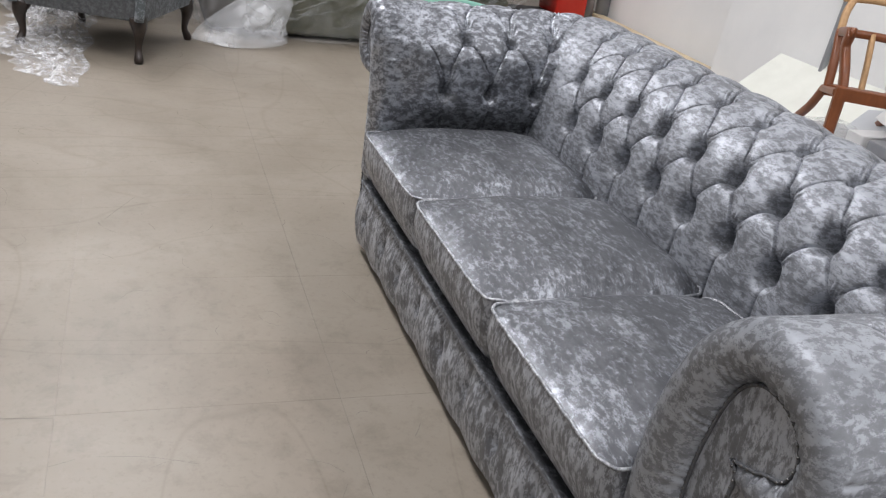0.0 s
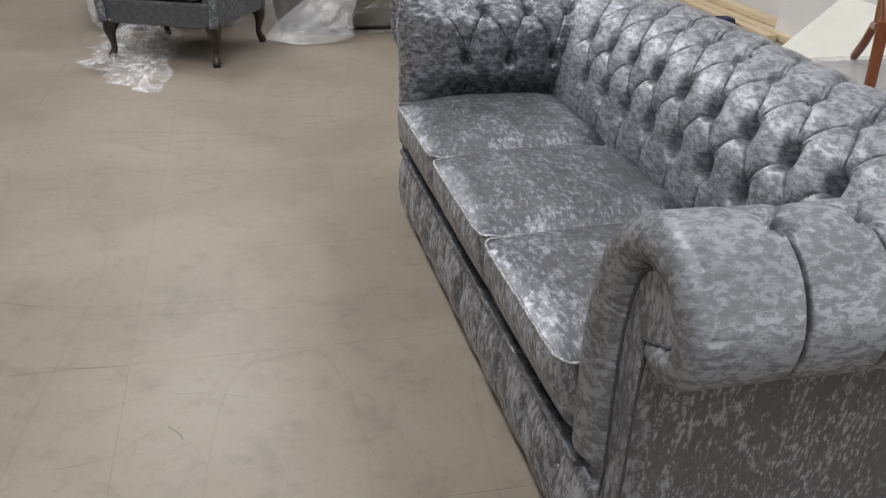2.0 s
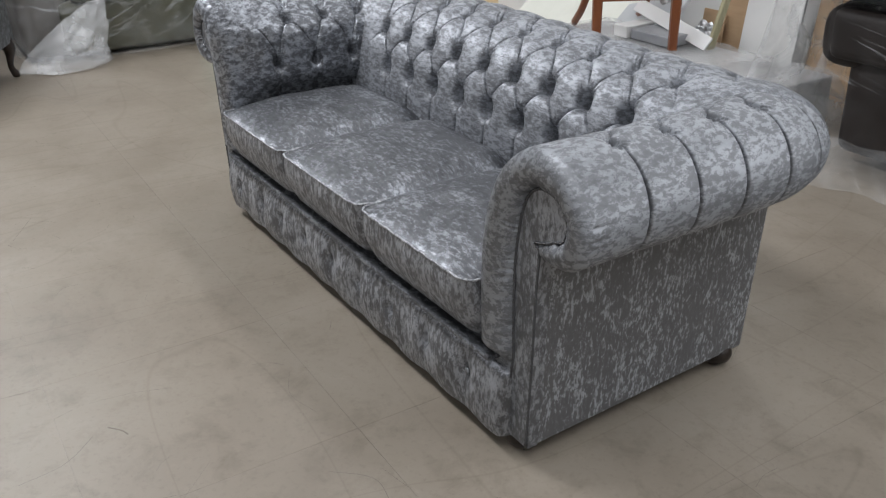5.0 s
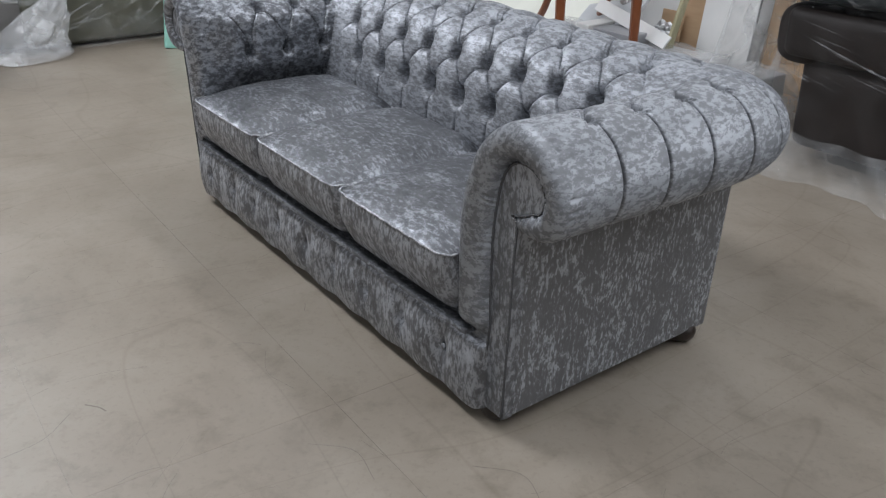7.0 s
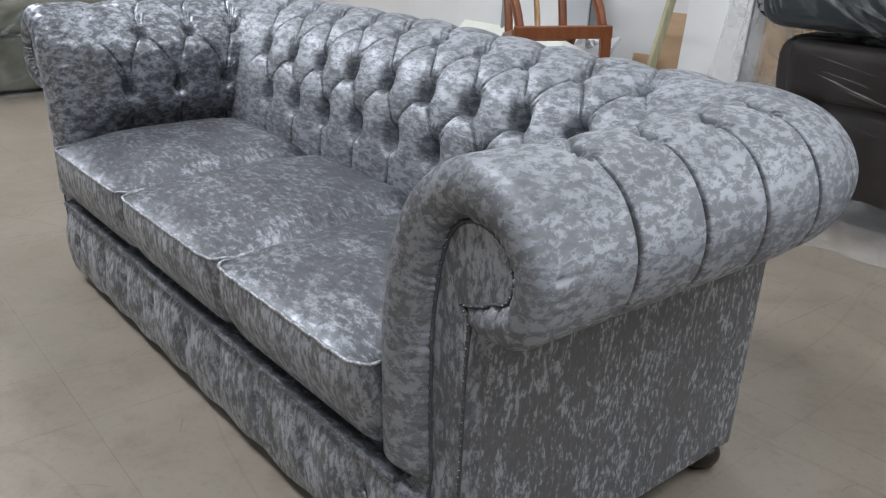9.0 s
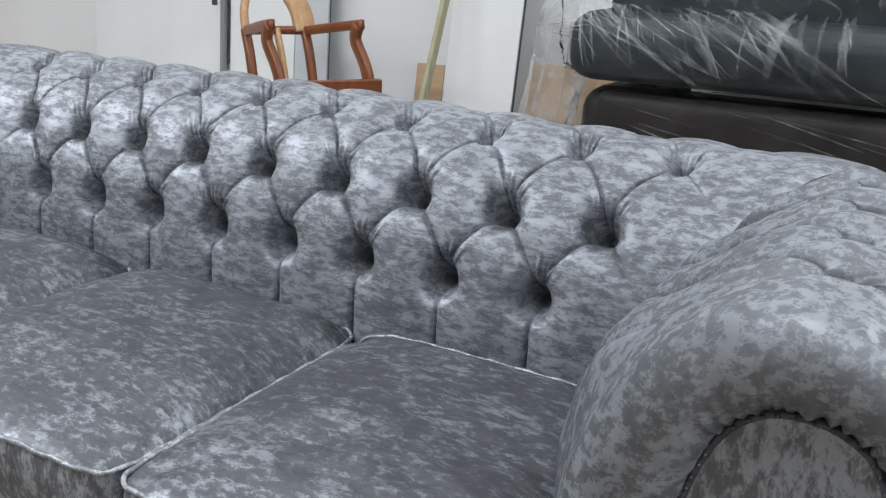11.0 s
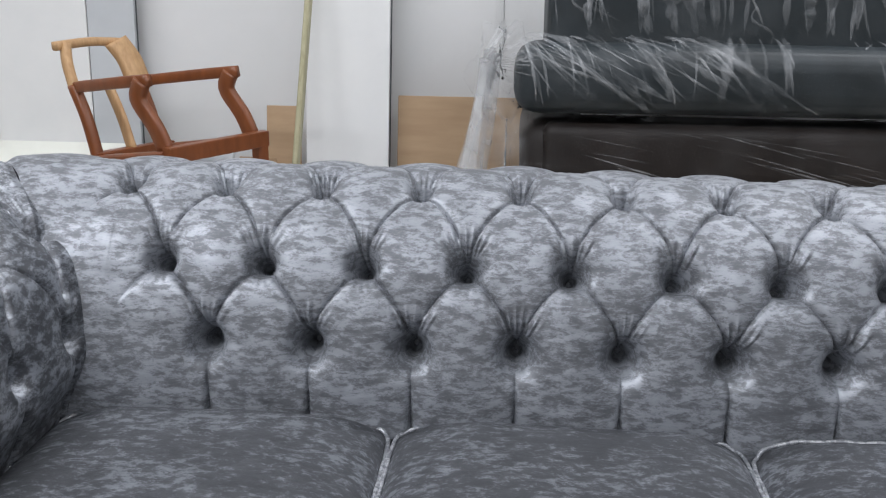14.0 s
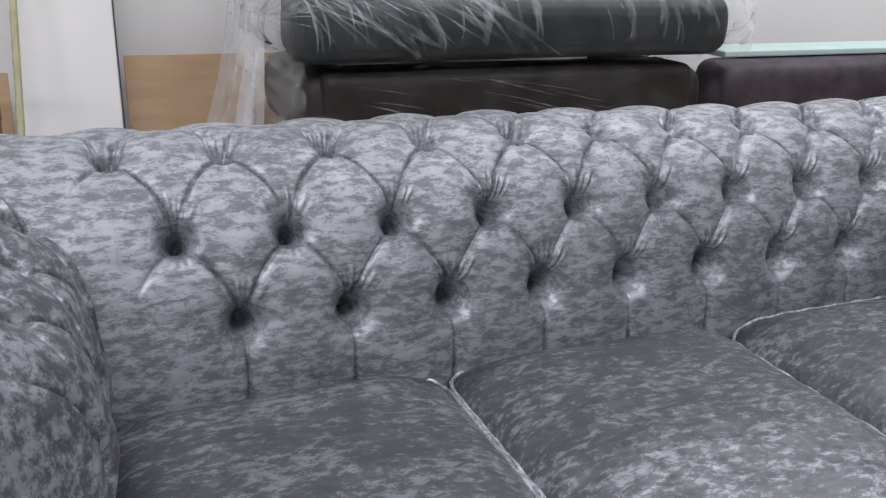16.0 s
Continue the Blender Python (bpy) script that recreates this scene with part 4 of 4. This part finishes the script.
folds, paths = [], []
for i in range(26):                                  # slack folds sweep from the bunched end round the roll
    folds.append(round_roll(-0.10 + 0.55 * rg.random() ** 1.4, rg.uniform(0.12, 0.45), rg.uniform(60, 95), rg.uniform(-75, -20), rg.uniform(-0.4, 0.4)))
for i in range(22):                                  # hanging folds further along
    folds.append(round_roll(rg.uniform(0.3, 1.45), rg.uniform(-0.05, 0.10), rg.uniform(70, 95), rg.uniform(-50, 20), 0.0))
for i in range(40):                                  # down the upright body
    x, z0, z1 = rg.uniform(0.0, 1.45), rg.uniform(1.0, 1.3), rg.uniform(0.88, 0.93)
    sl = rg.uniform(-0.04, 0.10)
    folds.append([(x + sl * k / 3 + rg.uniform(-0.008, 0.008), 1.582, z0 + (z1 - z0) * k / 3) for k in range(4)])
creases("film_folds", folds, upper, 7, (0.004, 0.007, 0.012, 0.02), M_fold, "soft slack folds in the polythene")
for i in range(30):                                  # sharp glinting creases, fewer
    paths.append(round_roll(-0.10 + 0.6 * rg.random() ** 1.5, rg.uniform(0.06, 0.3), rg.uniform(40, 95), rg.uniform(-40, 30), rg.uniform(-0.5, 0.5)))
for i in range(16):
    paths.append(round_roll(rg.uniform(0.3, 1.45), rg.uniform(-0.04, 0.08), rg.uniform(60, 90), rg.uniform(20, 50), 0.0))
for i in range(26):
    x, z0 = rg.uniform(0.0, 1.45), rg.uniform(0.95, 1.3)
    paths.append([(x + rg.uniform(-0.02, 0.03) * k, 1.58, z0 - 0.04 * k) for k in range(4)])
for i in range(30):                                  # the far end of the sleeve
    a, ln = rg.uniform(-1.2, 1.2), rg.uniform(0.06, 0.16)
    paths.append([(1.62 - ln * q * math.cos(a) ** 2, 1.53 - 0.04 * math.sin(q * 3) + 0.02 * rg.random(), 0.77 + 0.12 * q * math.sin(a)) for q in (0, 0.33, 0.66, 1)])
for i in range(34):                                  # the sleeve gathers to a knot past the end of the roll
    a, ln = rg.uniform(-1.3, 1.4), rg.uniform(0.08, 0.2)
    paths.append([(-0.20 + ln * q * math.cos(a) ** 2 + 0.05 * q, 1.53 - 0.05 * math.sin(q * 3) + 0.02 * rg.random(), 0.80 + 0.13 * q * math.sin(a)) for q in (0, 0.33, 0.66, 1)])
creases("film_creases", paths, upper, 1)
paths = []
for i in range(30):                                  # across the lower sofa
    x, z = rg.uniform(-0.05, 1.2), rg.uniform(0.40, 0.60)
    ln, sl = rg.uniform(0.10, 0.4), rg.uniform(-0.3, -0.1)
    paths.append([(x + ln * k / 3, 1.525, max(0.2, z + ln * sl * k / 3)) for k in range(4)])
for i in range(22):                                  # down its end
    y, z = rg.uniform(1.6, 2.2), rg.uniform(0.3, 0.6)
    ln = rg.uniform(0.1, 0.3)
    paths.append([(-0.118, y + rg.uniform(-0.03, 0.03) * k, max(0.02, z - ln * k / 3)) for k in range(4)])
creases("film_creases", paths, low, 2)
for bx, by, bz, sx_, sz_, sd_ in ((-0.13, 1.60, 0.78, 0.10, 0.15, 2.0), (-0.12, 1.66, 0.56, 0.09, 0.12, 5.0), (1.57, 1.62, 0.76, 0.09, 0.13, 8.0)):
    bm = bmesh.new()
    bmesh.ops.create_icosphere(bm, subdivisions=5, radius=1)
    for vt in bm.verts:
        o = vt.co.copy()
        k = 1 + 0.35 * noise.fractal(o * 1.5 + Vector((sd_, 0, 0)), 0.9, 2.0, 3)
        vt.co = Vector((bx + o.x * sx_ * k, by + o.y * 0.12 * k, bz + o.z * sz_ * k))
    bmesh.ops.delete(bm, geom=[fc for fc in bm.faces if fc.calc_center_median().y > by], context="FACES")
    part("loose_film", bm, M_film_slack if bz > 0.6 else M_film_soft, upper if bz > 0.6 else low, "bunched end of the polythene", True)
th_, hh_ = np.meshgrid(np.linspace(0, 1, 50), np.linspace(0, 1, 40), indexing="ij")
sk_x = -0.14 - (0.05 + 0.22 * (1 - hh_) ** 1.4) * (0.7 + 0.3 * np.sin(th_ * 9)) + 0.02 * np.sin(th_ * 31 + hh_ * 4)
sk_y = 1.50 + 0.62 * th_ - 0.10 * (1 - hh_) ** 1.4 * (1 - th_)
v, f = grid(np.stack([sk_x, sk_y, 0.004 + 0.80 * hh_], -1))
obj("loose_film", v, f, M_film_hang, low, "loose polythene hanging to the floor")
th_, hh_ = np.meshgrid(np.linspace(0, 1, 70), np.linspace(0, 1, 30), indexing="ij")
sk_y = 1.50 - (0.02 + 0.16 * (1 - hh_) ** 1.5) * (0.75 + 0.25 * np.sin(th_ * 13)) + 0.015 * np.sin(th_ * 47 + hh_ * 5)
v, f = grid(np.stack([-0.16 + 1.66 * th_, sk_y, 0.004 + 0.15 * hh_], -1))
obj("loose_film", v, f, M_film_soft, low, "loose polythene hanging to the floor")
dark = thing("plum_sofa", (0, 0, 0), "dark plum velvet sofa standing beside a wrapped stack", "sofa")
pad_box("seat", 1.62, 2.9, 1.72, 2.3, 0.0, 0.40, 0.05, M_plum, dark)
pad_box("back", 1.62, 2.9, 1.62, 1.86, 0.10, 0.60, 0.08, M_plum, dark)
sheet2 = tagged(part("foam_sheet", box_bm(1.7, 3.2, 1.75, 1.98, 0.605, 0.63, 0.006), M_mint_pale, None), "thin pale mint foam sheet lying on a sofa", "foam")

# ---------------------------------------------------------------- wrapped furniture to the west
west = thing("wrapped_sofa", (0, 0, 0), "olive fabric sofa in loose clear polythene", "sofa")
pad_box("base", -4.5, -3.66, -0.62, 1.0, 0.02, 0.34, 0.04, M_olive, west)
pad_box("seat_pad", -4.4, -3.62, -0.55, 0.25, 0.33, 0.50, 0.06, M_olive, west)
pad_box("seat_pad", -4.4, -3.62, 0.26, 0.95, 0.33, 0.50, 0.06, M_olive, west)
pad_box("side_arm", -4.5, -3.68, -0.85, -0.55, 0.02, 0.66, 0.09, M_taupe, west)
pad_box("back", -4.7, -4.35, -0.8, 1.1, 0.1, 0.95, 0.08, M_olive, west)
film_wrap("polythene_wrap", -4.6, -3.62, -0.86, 1.0, 0.0, 0.80, M_film_slack, west, 0.02, 0.12, 21.0, 220, 90, 4.0)
paths, folds = [], []
for i in range(90):
    y, z = rg.uniform(-0.7, 0.9), rg.uniform(0.05, 0.7)
    ln, sl = rg.uniform(0.12, 0.6), rg.uniform(0.2, 1.0)
    row = [(-3.575 + rg.uniform(-0.01, 0.01), y + ln * k / 3, min(0.78, z + ln * sl * k / 3 - 0.05 * math.sin(k))) for k in range(4)]
    (folds if i % 2 else paths).append(row)
for i in range(70):                                  # the film is gathered to a knot at the corner, above the bag
    a, ln = rg.uniform(-0.5, 3.4), rg.uniform(0.15, 0.6)
    row = [(-3.56 - 0.015 * rg.random(), -0.40 + ln * q * math.cos(a), max(0.06, min(0.80, 0.36 + ln * q * math.sin(a) + 0.05 * math.sin(3 * q + i)))) for q in (0.05, 0.35, 0.7, 1)]
    (folds if i % 2 else paths).append(row)
creases("film_folds", folds, west, 9, (0.006, 0.012, 0.02), M_fold, "soft slack folds in the polythene")
creases("film_creases", paths, west, 4)
tall = thing("wrapped_chair", (0, 0, 0), "taupe armchair in milky polythene", "armchair")
pad_box("seat", -4.5, -3.9, -1.9, -1.15, 0.1, 0.45, 0.08, M_taupe, tall)
pad_box("back", -4.75, -4.45, -1.9, -1.1, 0.1, 1.05, 0.1, M_taupe, tall)
film_wrap("polythene_wrap", -4.7, -3.9, -1.9, -1.1, 0.0, 0.95, M_bag, tall, 0.02, 0.10, 31.0, 120, 60, 5.0)
slab = tagged(part("mint_foam", box_bm(-0.02, 0.02, 0.0, 0.56, 0.0, 0.44, 0.012), M_mint, None), "mint green foam slab leaning on a wrapped sofa", "foam")
slab.matrix_world = pose(-3.31, 0.10, 0.005, -8, -10, -8)


bag = bmesh.new()                                    # tied to the sofa's corner, spreading on the floor
bmesh.ops.create_icosphere(bag, subdivisions=5, radius=1)
for vt in bag.verts:
    o = vt.co.copy()
    h = (o.z + 1) / 2
    wide = (1 - h ** 1.3) ** 0.8 + 0.06
    k = 1 + 0.22 * noise.fractal(o * 1.5 + Vector((4, 0, 0)), 0.8, 2.0, 3) + 0.05 * math.sin(9 * math.atan2(o.y, o.x)) * h
    flat = math.hypot(o.x, o.y) + 1e-6
    vt.co = Vector((-3.48 - 0.09 * h + o.x / flat * min(flat * 3, 1) * 0.14 * wide * k, -0.66 + 0.27 * h ** 1.5 + o.y / flat * min(flat * 3, 1) * 0.24 * wide * k, max(0.003, 0.36 * h + 0.02 * noise.noise(o * 3))))
tagged(part("plastic_bag", bag, M_bag, None, smooth=True), "milky plastic bag knotted to a wrapped sofa, spreading on the floor", "bag")
nx, ny = 110, 90
gx, tq = np.meshgrid(np.linspace(-4.0, -2.44, nx), np.linspace(0, 1, ny), indexing="ij")
y_lo = np.interp(gx, [-4.0, -3.05, -2.75, -2.44], [-1.84, -1.90, -1.74, -1.58])      # spreads out from under the chair, narrowing to a tongue
y_lo = y_lo + 0.03 * np.sin(gx * 17) + 0.02 * np.sin(gx * 41)
gy = y_lo + tq * (-1.44 - y_lo + 0.02 * np.sin(gx * 13))
edge = np.minimum(np.minimum(gx + 4.0, -2.44 - gx), np.minimum(tq, 1 - tq) * 0.4)
hz = 0.004 + (0.03 + 0.06 * sstep(-2.9, -3.9, gx)) * np.abs(fbm(gx, gy, gx * 0, 3.2, 4)) * 1.6 * sstep(0, 0.15, edge) + 0.003 * np.abs(np.sin(gx * 130) * np.sin(gy * 130))
v, f = grid(np.stack([gx, gy, hz], -1))
bubble = thing("bubble_wrap", (0, 0, 0), "crumpled white bubble wrap lying under a wing chair", "bubble wrap")
obj("sheet", v, f, M_bubble, bubble)
rb = random.Random(12)
lines = []
for i in range(120):                                 # straight crinkles running every way
    x, y = rb.uniform(-3.7, -2.6), rb.uniform(-1.80, -1.48)
    a, ln = rb.uniform(0, math.pi), rb.uniform(0.06, 0.2)
    pts = [(x + ln * (k - 1.5) / 3 * math.cos(a), y + ln * (k - 1.5) / 3 * math.sin(a), 0.03 + 0.03 * rb.random()) for k in range(4)]
    if all(-3.95 < p[0] < -2.5 and max(-1.86, -1.56 - 0.45 * (-2.46 - p[0])) < p[1] < -1.46 for p in pts):
        lines.append(pts)
creases("crinkles", lines, bubble, 21, (0.002, 0.004, 0.006), M_bubble, "white crinkles in the film")

# wing chair
wing = new("wing_chair")
W_R, W_B = Vector((0.41, 0.912, 0)), Vector((-0.912, 0.41, 0))
wing.matrix_world = Matrix(((W_R.x, W_B.x, 0, -3.03), (W_R.y, W_B.y, 0, -1.475), (0, 0, 1, 0), (0, 0, 0, 1)))
tagged(wing, "slate grey velvet wing chair with pale piping, dark cabriole legs", "armchair")
part("seat_frame", box_bm(-0.33, 0.33, -0.02, 0.64, 0.20, 0.33, 0.012), M_slate_velvet, wing)
part("seat_cushion", box_bm(-0.24, 0.24, -0.03, 0.55, 0.34, 0.46, 0.03, 4), M_pale_velvet, wing, "pale grey velvet seat cushion", True)
for sd in (-1, 1):
    x0, x1 = sorted((sd * 0.25, sd * 0.335))
    part("side_wall", box_bm(x0, x1, -0.01, 0.62, 0.30, 0.52, 0.012), M_slate_velvet, wing)
    pth, _ = smooth_path([(sd * 0.31, -0.03, 0.53), (sd * 0.31, 0.2, 0.535), (sd * 0.30, 0.5, 0.56)], 14)
    vv, ff = sweep(pth, lambda i: ring(0.062, 18, 1.1))
    obj("arm_roll", vv, ff, M_pale_velvet, wing, "padded rolled armrest")
    pth, _ = smooth_path([(sd * 0.315, -0.035, 0.21), (sd * 0.325, -0.035, 0.36), (sd * 0.295, -0.035, 0.46)], 10)
    vv, ff = sweep(pth, lambda i: ring(0.02, 10, 1.2))
    obj("front_roll", vv, ff, M_pale_velvet, wing, "pale velvet facing roll")
    part("wing", box_bm(x0, x1, 0.42, 0.62, 0.52, 1.02, 0.03, 3), M_slate_velvet, wing)
part("back", box_bm(-0.30, 0.30, 0.53, 0.68, 0.28, 1.08, 0.04, 4), M_slate_velvet, wing, "", True)
for sd in (-1, 1):
    for yy, out in ((0.01, -0.02), (0.58, 0.03)):
        x = sd * 0.29
        pth, _ = smooth_path([(x, yy, 0.215), (x + sd * 0.012, yy + out * 0.6, 0.16), (x + sd * 0.004, yy + out * 0.2, 0.07), (x + sd * 0.012, yy + out, 0.022), (x + sd * 0.014, yy + out * 1.2, 0.0)], 14)
        rad = [0.045, 0.043, 0.040, 0.036, 0.031, 0.026, 0.022, 0.019, 0.017, 0.017, 0.018, 0.021, 0.023, 0.019]
        vv, ff = sweep(pth, lambda i: ring(rad[i], 10))
        obj("cabriole_leg", vv, ff, M_bun, wing, "dark polished cabriole leg")

# red machine by the wall
red = thing("red_compressor", (-5.0, 1.9, 0), "red enamelled workshop compressor on a dark base", "machine")
part("housing", box_bm(-0.18, 0.18, -0.02, 0.24, 0.06, 0.60, 0.03, 3), M_red, red, "", True)
bm = bmesh.new()
bmesh.ops.create_cone(bm, segments=28, radius1=0.13, radius2=0.13, depth=0.30, cap_ends=True)
for vt in bm.verts:
    vt.co = Vector((vt.co.z, vt.co.x - 0.17, vt.co.y + 0.30))
part("drum", bm, M_red, red, "", True)
part("plinth", box_bm(-0.2, 0.2, -0.28, 0.26, 0.0, 0.06, 0.01), M_black, red, "dark base")
part("label_plate", box_bm(0.152, 0.157, -0.22, -0.12, 0.30, 0.37), M_yellow, red, "yellow warning plate")
duct = thing("grey_pipes", (-5.0, 2.30, 0), "pair of upright grey pipes by the wall", "pipe")
for px_ in (-0.07, 0.07):
    vv, ff = sweep([(0, px_, 0.0), (0, px_, 1.2), (0, px_, 2.6)], lambda i: ring(0.055, 16))
    obj("pipe", vv, ff, M_duct, duct)

# ---------------------------------------------------------------- scuffs and floor tiles
sc_v, sc_f = [], []


def scuff(pts, wid):
    p, _ = smooth_path(pts, 14)
    for i in range(len(p) - 1):
        d_ = p[i + 1] - p[i]
        nn = np.array([-d_[1], d_[0]]) / (np.linalg.norm(d_) + 1e-9) * wid / 2
        o = len(sc_v)
        sc_v.extend([(*(p[i] - nn), 0.0012), (*(p[i + 1] - nn), 0.0012), (*(p[i + 1] + nn), 0.0012), (*(p[i] + nn), 0.0012)])
        sc_f.append((o, o + 1, o + 2, o + 3))


scuff([(0.235, -1.275), (0.265, -1.25), (0.29, -1.24)], 0.004)
rng = random.Random(7)
for _i in range(420):
    x, y = rng.uniform(-3.2, 2.6), rng.uniform(-2.4, 1.2)
    a_, l_ = rng.uniform(0, 6.28), rng.choice((0.02, 0.03, 0.05, 0.09, 0.2))
    bend = rng.uniform(-0.3, 0.3) * l_
    scuff([(x, y), (x + l_ / 2 * math.cos(a_) - bend * math.sin(a_), y + l_ / 2 * math.sin(a_) + bend * math.cos(a_)), (x + l_ * math.cos(a_), y + l_ * math.sin(a_))], rng.choice((0.0005, 0.0008, 0.0010, 0.0013)))
tagged(obj("floor_scuffs", sc_v, sc_f, M_scuff, None, "", False), "thin dark scuff marks on the floor", "scuffs", kind="stuff")

TS = 0.61
bm = box_bm(-TS / 2 + 0.0002, TS / 2 - 0.0002, -TS / 2 + 0.0002, TS / 2 - 0.0002, -0.0035, 0.0, 0.0002, 1)
tile_me = bpy.data.meshes.new("tile")
bm.to_mesh(tile_me)
bm.free()
tile_me.materials.append(M_vinyl)
for i in range(-11, 9):
    for j in range(-8, 7):
        x, y = -0.04 + (i + 0.5) * TS, -1.38 + (j + 0.5) * TS
        if y + TS / 2 < 2.42 and -7.2 < x - TS / 2 and x + TS / 2 < 5.2 and y - TS / 2 > -7.2:
            t_ = new("tile", tile_me)
            t_.location = (x, y, 0)
            t_.parent = floor
